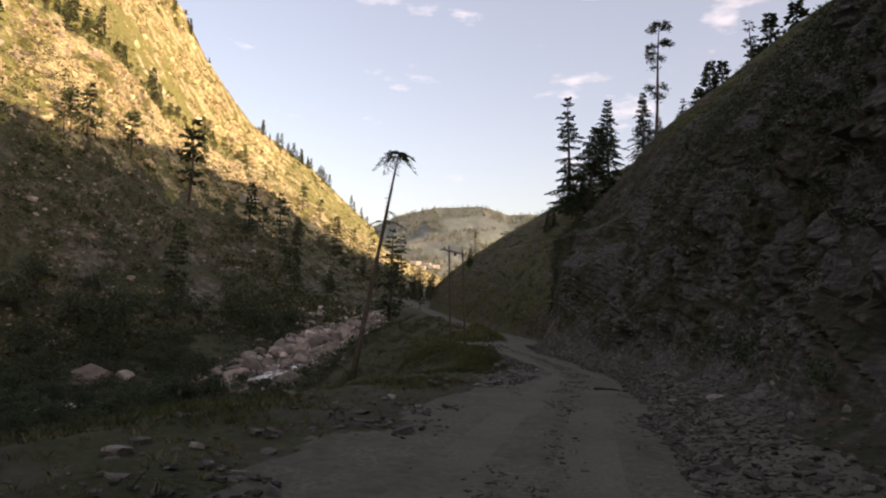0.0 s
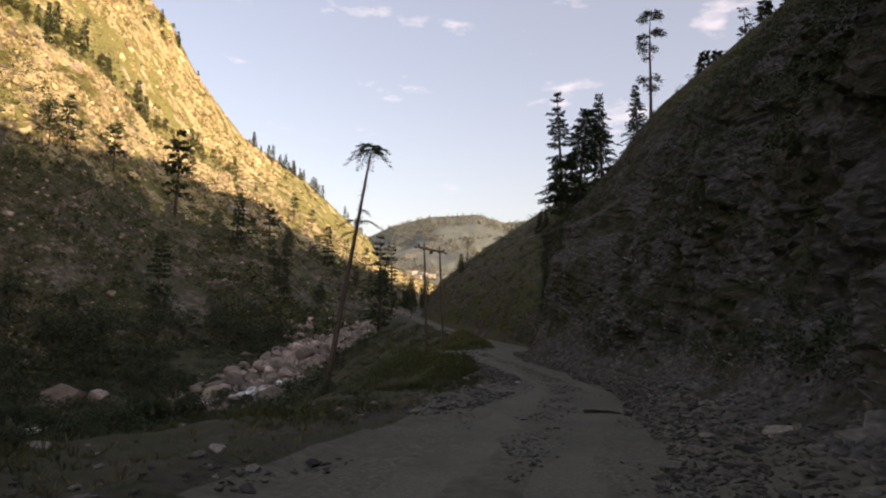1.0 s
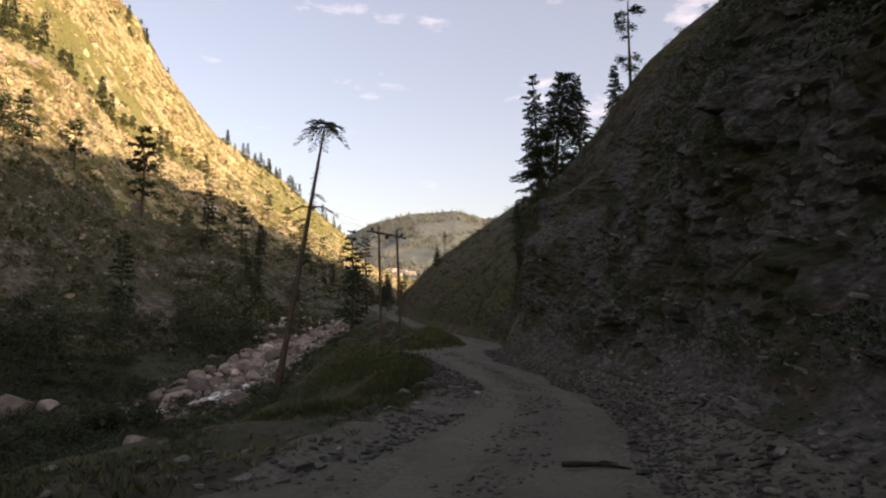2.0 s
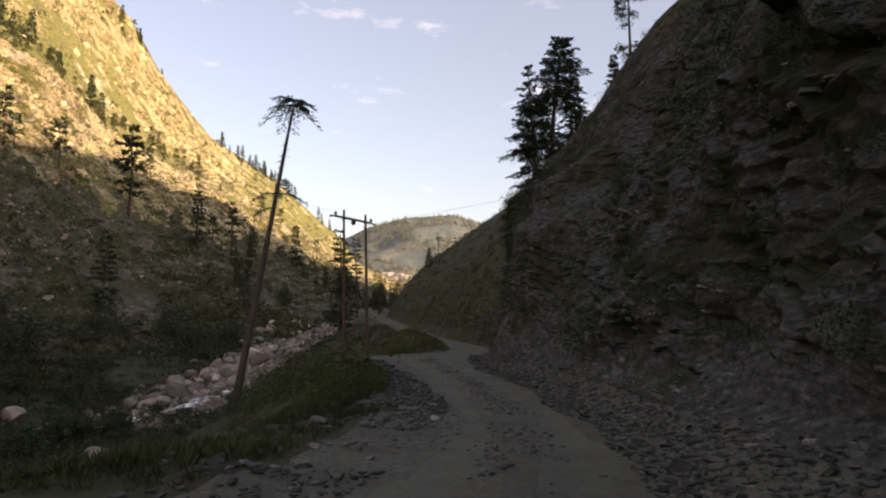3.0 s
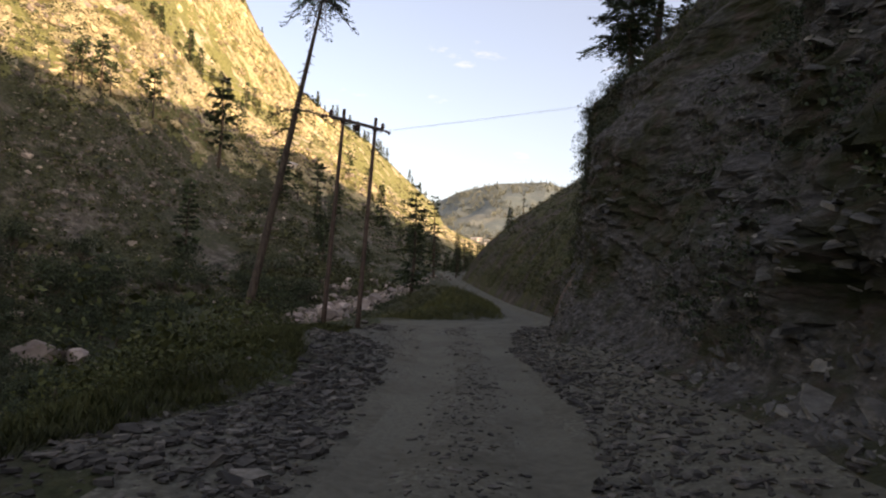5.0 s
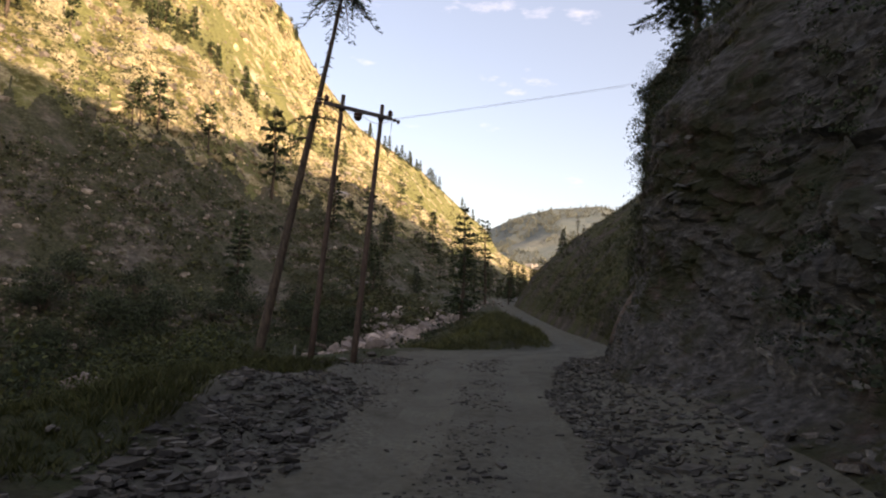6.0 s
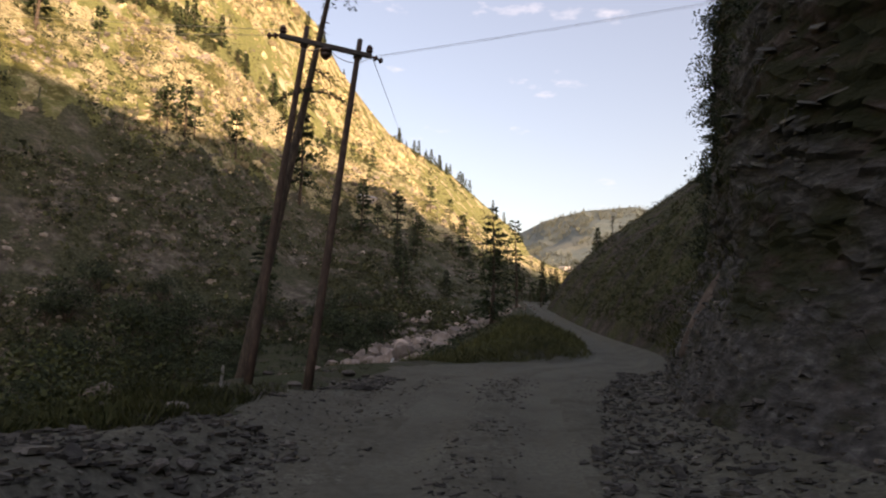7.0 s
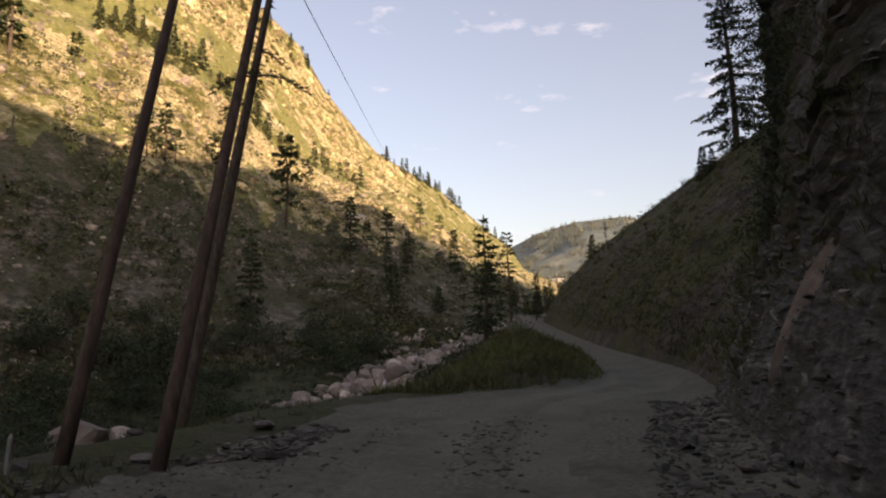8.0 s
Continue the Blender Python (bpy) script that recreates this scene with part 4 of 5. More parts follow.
# conifers scattered over the mountain: bearing, height up the slope, metres tall
slope_tree = conifer(14, 15, 0.21, 0.06, 15, 6, 7, 0.12, 0.14, spray=1.15, fat=1.6, label="dark conifer on the mountainside", group="trees on the mountainside")
flat_tree = conifer(14, 16, 0.24, 0.42, 8, 5, 9, 0.0, 0.15, taper=0.45, spray=1.2, fat=1.6, radius=0.24, label="flat-topped dark conifer on the mountainside", group="trees on the mountainside")
layered_tree = conifer(14, 17, 0.25, 0.25, 9, 5, 9, 0.02, 0.2, taper=0.6, spray=1.2, fat=1.6, radius=0.24, label="spreading dark conifer with level boughs on the mountainside", group="trees on the mountainside")
broad_tree = broadleaf(13, 31, "bushy olive-green tree on the mountainside", "trees on the mountainside")
round_tree = broadleaf(11, 32, "low round-crowned tree on the mountainside", "trees on the mountainside")
SLOPE_TREES = [(34.0, 0.118, 24), (43.0, 0.313, 15), (24.2, 0.301, 22), (42.5, 0.318, 16), (27.2, 0.271, 15), (41.25, 0.322, 14), (19.8, 0.291, 13), (40.5, 0.334, 13), (21.8, 0.426, 13), (37.5, 0.33, 20), (20.2, 0.398, 15), (32.4, 0.293, 26), (31.25, 0.408, 17),
               (25.8, 0.296, 13), (18.8, 0.248, 15), (17.0, 0.338, 14), (15.2, 0.321, 16), (52.0, 0.406, 22), (48.0, 0.419, 14), (30.8, 0.414, 12)]
for i, (a, v, h) in enumerate(SLOPE_TREES):
    x, y, z = mount_at(a, v)
    plant((flat_tree, flat_tree, layered_tree)[i % 3] if v > 0.29 else slope_tree, x, y, z - 0.4, 0.95 * h / 14, i * 61)
# belts of trees at the foot, along the gully and the skyline
rng = np.random.RandomState(21)
for i in range(18):
    a = rng.uniform(13.5, 25)
    x, y, z = mount_at(a, rng.uniform(0.06, 0.30))
    plant((slope_tree, flat_tree, fir)[i % 3], x, y, z - 0.5, rng.uniform(0.35, 0.8), rng.uniform(0, 360))
for i in range(90):
    a = rng.uniform(27, 47)
    x, y, z = mount_at(a, rng.uniform(0.50, 0.56))
    plant((broad_tree, slope_tree, broad_tree, flat_tree, round_tree)[i % 5], x, y, z - 0.5, rng.uniform(0.4, 0.85), rng.uniform(0, 360))
for i in range(70):
    a = rng.choice([rng.uniform(14, 26), rng.uniform(30, 40)], p=[0.72, 0.28])
    x, y, z = mount_at(a, rng.uniform(0.955, 0.995))
    plant((slope_tree, broad_tree, slope_tree)[i % 3], x, y, z - 1.0, rng.uniform(0.35, 0.9), rng.uniform(0, 360))
for i in range(72):
    a, v, size = (rng.uniform(15, 27), rng.uniform(0.74, 0.97), rng.uniform(0.4, 0.9)) if i < 36 else (rng.uniform(32.5, 37.5), rng.uniform(0.87, 0.96), rng.uniform(0.6, 1.1)) if i < 52 else (rng.uniform(25, 35), rng.uniform(0.46, 0.55), rng.uniform(0.25, 0.55))
    x, y, z = mount_at(a, v)
    plant((broad_tree, round_tree)[i % 2], x, y, z - 0.8, size, rng.uniform(0, 360))

# ---------------------------------------------------------------- the leaning tree
def leaning_tree():
    rng = np.random.RandomState(31)
    root = new("leaning_cedar")
    root.location = (-16.9, 60.85, -5.4)
    pts = np.array([(-16.97, 60.78, -6.1), (-16.42, 61.22, -2.0), (-15.66, 61.82, 3.6), (-14.98, 62.36, 8.6), (-14.4, 62.83, 13.0), (-13.97, 63.17, 16.2), (-13.8, 63.3, 17.4)]) - np.array(root.location)
    trunk = part("trunk", tube_mesh("trunk", [tube(pts, [0.32, 0.26, 0.215, 0.175, 0.13, 0.085, 0.03], 9)]), M_BARK, root, "long bare leaning trunk")
    t = np.linspace(0, 1, len(pts))
    at = lambda u: np.array([np.interp(u, t, pts[:, i]) for i in range(3)])
    for i in range(44):
        u = rng.uniform(0.42, 0.93)
        a = rng.uniform(0, 2 * np.pi)
        L = rng.uniform(0.15, 0.6)
        p0 = at(u)
        p = p0 + np.array([np.cos(a), np.sin(a), rng.uniform(-0.5, 0.1)]) * L
        part("branch_stub", tube_mesh("branch_stub", [tube([p0, (p0 + p) / 2 + [0, 0, 0.03], p], [0.045, 0.032, 0.012], 5)]), M_BARK, trunk)
    nb, na = [], []
    boughs = [(rng.uniform(0.93, 0.995), 2 * np.pi * k / 16 + rng.uniform(-0.3, 0.3), rng.uniform(1.1, 2.5), rng.uniform(0.05, 0.85), rng.uniform(0.1, 0.6)) for k in range(16)]
    boughs += [(0.999, 1.0, 0.9, 0.0, 0.7), (0.999, 4.0, 0.7, 0.1, 0.8)]
    boughs += [(0.56, a, L, 0.35, 0.25) for a, L in ((0.3, 1.9), (3.4, 1.5), (5.2, 1.2), (1.9, 1.0))] + [(0.60, 0.9, 1.0, 0.4, 0.2), (0.52, 3.0, 1.3, 0.3, 0.2), (0.36, 2.9, 1.1, 0.3, 0.2)]
    for u, a, L, dr, rise in boughs:
        s = np.linspace(0, 1, 7)
        c = at(u)
        p = c + np.stack([np.cos(a) * L * s, np.sin(a) * L * s, L * (rise * s - (rise + dr) * s ** 2)], 1)
        part("bough", tube_mesh("bough", [tube(p, 0.045 * (1.1 - s) + 0.008, 5)]), M_BARK, trunk)
        fb, fd = fronds(p, s, a, L, 0.34, 16, rng)
        nb.append(fb)
        na.append(fd * rng.uniform(0.12, 0.26, len(fd))[:, None])
    b, a = np.concatenate(nb), np.concatenate(na)
    v, f = kites(b, a, rng.uniform(0.03, 0.055, len(a)), rng)
    tagged(part("crown", mesh_from("crown", v, f), M_NEEDLE, root, "tuft of drooping dark needles at the top"), kind="stuff")
    return tagged(root, "tall leaning cedar, bare but for a tufted top", "tree")


leaning_tree()


# ---------------------------------------------------------------- the pole pair and its wires
P1A, P1B = Vector((-5.90, 47.93, -1.25)), Vector((-6.59, 50.32, 6.66))
P2A, P2B = Vector((-4.82, 48.15, -1.26)), Vector((-5.59, 50.95, 6.48))


def box_mesh(name, size, m=Matrix(), bevel=0.01):
    bm = bmesh.new()
    bmesh.ops.create_cube(bm, size=1.0)
    bmesh.ops.scale(bm, vec=size, verts=bm.verts)
    if bevel:
        bmesh.ops.bevel(bm, geom=bm.edges, offset=bevel, segments=1, affect="EDGES")
    bmesh.ops.transform(bm, matrix=m, verts=bm.verts)
    me = bpy.data.meshes.new(name)
    bm.to_mesh(me)
    bm.free()
    return me


def lathe_points(c, d, prof, sides=10):
    """Tube along d from c by a profile of (distance, radius)."""
    c, d = np.array(c), unit(np.array(d, float))
    return tube([c + d * a for a, _ in prof], [r for _, r in prof], sides)


def pole_pair():
    root = new("utility_pole_pair")
    root.location = (-5.5, 48.26, -0.9)
    o = Vector(root.location)
    for a, b in ((P1A, P1B), (P2A, P2B)):
        pts = [np.array(a.lerp(b, t) - o) for t in np.linspace(0, 1, 8)]
        part("pole", tube_mesh("pole", [tube(pts, np.linspace(0.085, 0.06, 8), 12)]), M_POLE, root, "tarred brown wooden pole leaning slightly")
    c1, c2 = P1A.lerp(P1B, 0.945) - o, P2A.lerp(P2B, 0.945) - o
    d = (c2 - c1).normalized()
    e1, e2 = c1 - d * 0.55, c2 + d * 0.32
    front = Vector((d.y, -d.x, 0)) * 0.12
    up = Vector((0, 0, 1))
    rot = Matrix((d, front.normalized(), up)).transposed().to_4x4()
    mid = (e1 + e2) / 2 + front
    arm = part("crossarm", box_mesh("crossarm", ((e2 - e1).length, 0.09, 0.11), Matrix.Translation(mid) @ rot, 0.012), M_IRON, root, "rusty steel crossarm")
    for w in (0.04, 0.5, 0.97):
        p = np.array(e1.lerp(e2, w) + front)
        prof = [(0, 0.03), (0.03, 0.03), (0.035, 0.075), (0.07, 0.085), (0.075, 0.05), (0.11, 0.05), (0.115, 0.08), (0.15, 0.065), (0.2, 0.03)]
        if w == 0.5:
            p = p - np.array([0, 0, 0.04])
            part("insulator", tube_mesh("insulator", [lathe_points(p, (0, 0, -1), [(a * 1.3, r * 1.7) for a, r in prof])]), M_PORCELAIN, arm, "brown drum insulator under the arm")
        else:
            part("insulator", tube_mesh("insulator", [lathe_points(p + np.array([0, 0, 0.05]), (0, 0, 1), prof)]), M_PORCELAIN, arm, "brown porcelain insulator")
    for e, s in ((e1, -1), (e2, 1)):
        p = np.array(e + front)
        part("strain_insulator", tube_mesh("strain_insulator", [lathe_points(p, np.array(d) * s + np.array([0, 0, -0.25]), [(0, 0.02), (0.05, 0.03), (0.07, 0.07), (0.1, 0.07), (0.12, 0.03), (0.17, 0.03), (0.19, 0.07), (0.22, 0.07), (0.26, 0.02)])]), M_PORCELAIN, arm)
    for c in (c1, c2):
        p = np.array(c)
        part("bolt_band", tube_mesh("bolt_band", [tube([p - [0, 0, 0.07], p + [0, 0, 0.07]], [0.1, 0.1], 12)]), M_IRON, root)
    # slack jumper loops below the arm
    loops = []
    for a, b, sag in ((e1 + front, e1.lerp(e2, 0.5) + front, 0.18), (e1.lerp(e2, 0.5) + front, e2 + front, 0.25)):
        t = np.linspace(0, 1, 9)
        p = np.array([a.lerp(b, x) for x in t]) - np.outer(4 * t * (1 - t) * sag, [0, 0, 1])
        loops.append(tube(p, np.full(9, 0.009), 5))
    part("jumper_wire", tube_mesh("jumper_wire", loops), M_WIRE, root)
    tagged(root, "pair of brown wooden poles joined by a steel crossarm", "utility pole")
    return e1 + front + o, e1.lerp(e2, 0.5) + front + o, e2 + front + o


W1, W2, W3 = pole_pair()


def wire(a, b, sag, label, r=0.011):
    a, b = Vector(a), Vector(b)
    t = np.linspace(0, 1, 40)
    p = np.array([a.lerp(b, x) for x in t]) - np.outer(4 * t * (1 - t) * sag, [0, 0, 1])
    me = tube_mesh("power_wire", [tube(p, np.full(40, r), 5)])
    me.materials.append(M_WIRE)
    return tagged(new("power_wire", me), label, "wire", "overhead wires")


wire(W3 + Vector((0.1, 0, 0)), W3 + Vector((0.865, 0.44, 0.262)) * 42, 0.5, "thin overhead wire rising across the track to the cliff top", 0.0045)
wire(W3 + Vector((0.1, 0, -0.03)), W3 + Vector((0.865, 0.44, 0.2615)) * 42, 0.53, "thin overhead wire rising across the track to the cliff top", 0.003)
wire(W3, W3 + Vector((-0.396, 0.89, 0.227)) * 260, 1.2, "thin overhead wire running up the valley", 0.009)
wire(W1, W1 + Vector((-0.9, 0.40, 0.335)) * 220, 1.5, "thin overhead wire running across the river", 0.007)
wire(W1 + Vector((0, 0, 0.12)), W1 + Vector((-0.9, 0.40, 0.355)) * 220, 1.2, "thin overhead wire running across the river", 0.007)

# ---------------------------------------------------------------- woods on the far hill
rng = np.random.RandomState(35)
n = 9000
ai = rng.randint(5, len(ha) - 5, n)
vi = (rng.rand(n) ** 0.75 * (len(hv) - 1)).astype(int)
hx, hy = MX - r2 * np.sin(np.radians(A2)), MY + r2 * np.cos(np.radians(A2))
p = np.stack([hx[ai, vi] + rng.normal(0, 2, n), hy[ai, vi], z2[ai, vi] - 0.5], 1)
keep = fbm(p[:, 0] * 0.012, p[:, 1] * 0.012, 3.0, 3) > -0.15
CONES = []
for k in range(4):
    r = np.random.RandomState(60 + k)
    w = r.uniform(0, 1, 12) ** 0.7
    a = r.uniform(0, 2 * np.pi, 12)
    b = np.stack([np.cos(a) * 0.05, np.sin(a) * 0.05, 1.05 - w], 1)
    d = np.stack([np.cos(a) * w * 0.36, np.sin(a) * w * 0.36, -0.16 * np.ones(12)], 1)
    CONES.append(kites(b, d, 0.17 + 0.14 * w, r))
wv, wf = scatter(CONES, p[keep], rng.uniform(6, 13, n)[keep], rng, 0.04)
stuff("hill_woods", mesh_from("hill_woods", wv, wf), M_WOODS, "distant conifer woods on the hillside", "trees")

# ---------------------------------------------------------------- scrub and rocks over the mountain
rng = np.random.RandomState(41)
BUSHES = [clump(np.random.RandomState(500 + k), 13, 1.0, 0.5) for k in range(8)]

n = 36000
a = rng.uniform(9, 58, n)
v = np.concatenate([rng.uniform(0.0, 0.46, int(n * 0.72)), rng.uniform(0.46, 0.99, n - int(n * 0.72))])
x, y, z = mountain_xyz(a, v)
keep = fbm(x * 0.03, y * 0.03, z * 0.03, 3) + 0.5 * fbm(x * 0.15, y * 0.15, 1.0, 2) > np.where(v < 0.10, -0.45, np.where(v < 0.3, -0.22, np.where(v < 0.46, np.where(a > 42, -0.3, np.where(a > 36, -0.18, -0.08)), 0.04)))
p = np.stack([x, y, z - 0.2], 1)[keep]
size = (rng.gamma(1.3, 0.36, n) + 0.25)[keep] * np.where(v[keep] > 0.5, 1.5, 1.0)
sv, sf = scatter(BUSHES, p, size, rng, 0.1)
stuff("mountain_scrub", mesh_from("mountain_scrub", sv, sf), M_SCRUB, "green and olive scrub covering the mountainside", "bushes")
n = 21000
a = rng.uniform(9, 60, n)
v = np.concatenate([rng.uniform(0.0, 0.5, int(n * 0.9)), rng.uniform(0.5, 1.0, n - int(n * 0.9))])
x, y, z = mountain_xyz(a, v)
keep = fbm(x * 0.03, y * 0.03, z * 0.03, 3) + 0.9 * fbm(x * 0.12, y * 0.12, z * 0.1, 3) > np.where(v < 0.33, -0.12, -0.05)
p = np.stack([x, y, z], 1)[keep]
# outcrops thick on the pale band of crags
a2 = np.concatenate([rng.uniform(22, 60, 8000), rng.uniform(23, 42, 7000)])
v2 = np.concatenate([np.clip(rng.normal(0.42, 0.06, 8000), 0.3, 0.5), rng.uniform(0.56, 0.99, 7000)])
x2, y2, z2b = mountain_xyz(a2, v2)
k2 = fbm(x2 * 0.05, y2 * 0.05, z2b * 0.05, 3) + 0.5 * fbm(x2 * 0.2, y2 * 0.2, z2b * 0.2, 2) > np.where(v2 < 0.51, 0.02 + 0.22 * np.clip((a2 - 42) / 4, 0, 1), 0.42 - 0.44 * np.clip((v2 - 0.52 - 0.13 * np.clip((a2 - 26) / 8, 0, 1)) / 0.09, 0, 1))
ov, of = scatter([rock_shape(180 + k, ICO1, 0.8, 1.0) for k in range(6)], np.stack([x2, y2, z2b], 1)[k2], ((rng.gamma(1.1, 0.5, 15000) + 0.2) * np.where(v2 < 0.51, 1.0, 1.5))[k2], rng, 0.7)
stuff("crag_outcrops", mesh_from("crag_outcrops", ov, of), M_OUTCROP, "sunlit pale rock outcrops on the mountainside", "rocks")
rv, rf = scatter([rock_shape(80 + k, ICO1, 0.7) for k in range(6)], p, ((rng.gamma(0.9, 0.45, n) + 0.15) * np.where(v < 0.35, 0.7, 1.0))[keep], rng)
stuff("mountain_rocks", mesh_from("mountain_rocks", rv, rf), M_SCREE, "pale broken rocks strewn over the mountainside", "rocks")

# close dark scrub over the shaded far end of the slope
n = 4200
a = rng.uniform(11, 30, n)
v = rng.uniform(0.0, 0.3, n)
x, y, z = mountain_xyz(a, v)
keep = fbm(x * 0.02, y * 0.02, z * 0.03, 3) + 0.4 * fbm(x * 0.1, y * 0.1, 6.0, 2) > 0.02 + 0.025 * (a - 18)
sv, sf = scatter(BUSHES, np.stack([x, y, z - 0.3], 1)[keep], (rng.gamma(1.6, 0.36, n) + 0.35)[keep], rng, 0.1)
stuff("shaded_scrub", mesh_from("shaded_scrub", sv, sf), M_SLOPESCRUB, "close dark scrub on the shaded end of the mountainside", "bushes")

# dark thickets by the river
BIG = [clump(np.random.RandomState(700 + k), 950, 1.0, 0.088, 0.75, 0.95) for k in range(4)]


def in_clearing(x, y):
    """The open patch of grass beside the orange boulder."""
    along = (x + 79.0) * 0.74 - (y - 110.0) * 0.67
    across = (x + 79.0) * 0.67 + (y - 110.0) * 0.74
    return (along > -2) & (along < 14) & (np.abs(across) < 4.5)


def thicket(x, y, size, k, z=None, label="dense dark green bush on the river bank"):
    if in_clearing(x, y):
        return None
    ob = new("bush")
    ob.location = (x, y, float(ground_z(x, y)) if z is None else z)
    v, f = BIG[k % 4]
    me = bpy.data.meshes.get("bush_leaves_%d" % (k % 4))
    if me is None:
        me = mesh_from("bush_leaves_%d" % (k % 4), v, f)
        me.materials.append(M_BUSH)
    ob.scale = (size, size, size)
    ob.rotation_euler = (0, 0, k * 1.7)
    tagged(part("foliage", me, None, ob), kind="stuff")
    st = bpy.data.meshes.get("bush_stemwork")
    if st is None:
        r2 = np.random.RandomState(77)
        st = tube_mesh("bush_stemwork", [tube([[0, 0, -0.1], list(r2.normal(0, 0.12, 2)) + [0.4], list(r2.normal(0, 0.3, 2)) + [0.85]], [0.03, 0.02, 0.008], 5) for _ in range(6)])
        st.materials.append(M_BARK)
    tagged(part("stemwork", st, None, ob), kind="stuff")
    return tagged(ob, label, "bush", "bushes by the river")


rng = np.random.RandomState(51)
for i in range(46):
    a = rng.uniform(24, 50)
    v = rng.uniform(0.0, 0.10)
    x, y, z = mount_at(a, v)
    thicket(x, y, rng.uniform(3.0, 6.5), i, z - 0.4)
for i in range(56):
    y = rng.uniform(40, 104)
    x = float(lerp_table(RIVER_X, y)) + rng.choice([rng.uniform(6, 34), rng.uniform(-16, -8)])
    thicket(x, y, rng.uniform(1.0, 3.2), i)
for i in range(40):
    y = rng.uniform(50, 96)
    x = float(lerp_table(RIVER_X, y)) + rng.uniform(1, 17)
    thicket(x, y, rng.uniform(1.6, 3.4), i + 1)
for i in range(40):
    y = rng.uniform(58, 95)
    x = float(lerp_table(RIVER_X, y)) + rng.uniform(-5, 6)
    thicket(x, y, rng.uniform(1.4, 2.6), i + 2)
for i in range(22):
    y = rng.uniform(90, 116)
    thicket(float(lerp_table(RIVER_X, y)) + rng.uniform(3, 11), y, rng.uniform(2.0, 3.2), i)
thicket(-16.4, 60.2, 1.15, 2, label="dark bush round the foot of the leaning cedar")
thicket(-18.3, 62.0, 1.5, 1)
for i in range(60):
    y = rng.uniform(78, 135)
    x = float(lerp_table(RIVER_X, y)) - rng.uniform(7, 44)
    thicket(x, y, rng.uniform(1.8, 4.2), i + 3)

# ---------------------------------------------------------------- scrub on the near bank and river plain
SHRUBS = [clump(np.random.RandomState(950 + k), 120, 1.0, 0.135, 0.6, 0.9) for k in range(5)]
NEAR = [clump(np.random.RandomState(980 + k), 190, 1.0, 0.085, 0.6, 0.9) for k in range(4)]
FINE = [clump(np.random.RandomState(820 + k), 44, 1.0, 0.24, 0.5, 0.8) for k in range(5)]
rng = np.random.RandomState(61)
n = 4800
y = rng.uniform(36, 185, n)
x = lerp_table(RIVER_X, y) + np.where(rng.rand(n) < 0.55, rng.uniform(5, 26, n), -rng.uniform(7, 45, n))
p = np.stack([x, y, ground_z(x, y) - 0.05], 1)
keep = (fbm(x * 0.12, y * 0.12, 1.0, 3) > -0.3) & ((y < 104) | (x < lerp_table(RIVER_X, y) - np.where(y > 118, 9, 0)) | ((y < 132) & (x > lerp_table(RIVER_X, y) + 4))) & ~in_clearing(x, y)
sv, sf = scatter(FINE, p[keep], (rng.gamma(2.2, 0.28, n) + 0.25)[keep], rng, 0.1)
stuff("river_scrub", mesh_from("river_scrub", sv, sf), M_BUSH, "low dark scrub on both banks of the stream", "bushes")
n = 420
y = rng.uniform(14, 62, n)
d = rng.gamma(2.5, 2.0, n) + 4.2
x = road_x(y) - road_w(y) - d
keep = fbm(x * 0.2, y * 0.2, 1.0, 3) > 0.0
sv, sf = scatter(NEAR, np.stack([x, y, ground_z(x, y) - 0.05], 1)[keep], rng.uniform(0.25, 0.7, n)[keep], rng, 0.1)
stuff("bank_scrub", mesh_from("bank_scrub", sv, sf), M_BUSH, "low green bushes on the bank below the track", "bushes")


n = 1000
y = rng.uniform(70, 135, n)
d = rng.gamma(2.0, 5.0, n) + 1.0
x = road_x(y) - road_w(y) - d
keep = (d < 30) & (x > lerp_table(RIVER_X, y) + 13) & (fbm(x * 0.1, y * 0.1, 4.0, 3) > -0.25)
sv, sf = scatter(FINE, np.stack([x, y, ground_z(x, y) - 0.05], 1)[keep], rng.uniform(0.3, 0.9, n)[keep], rng, 0.15)
stuff("far_bank_scrub", mesh_from("far_bank_scrub", sv, sf), M_SLOPESCRUB, "low green scrub on the slope between far track and stream", "bushes")


# ---------------------------------------------------------------- grass
def tuft(seed, blades=9, height=1.0, splay=0.5):
    r = np.random.RandomState(seed)
    b = np.concatenate([r.normal(0, 0.16, (blades, 2)), np.zeros((blades, 1))], 1)
    d = np.concatenate([r.normal(0, splay, (blades, 2)), np.ones((blades, 1))], 1)
    return kites(b, unit(d) * (height * r.uniform(0.5, 1.1, blades))[:, None], r.uniform(0.045, 0.085, blades), r)


TUFTS = [tuft(900 + k) for k in range(6)]


def grass(name, x, y, z, size, mat, label, seed):
    v, f = scatter(TUFTS, np.stack([x, y, z], 1), size, np.random.RandomState(seed), 0.15)
    return stuff(name, mesh_from(name, v, f), mat, label, "grass")


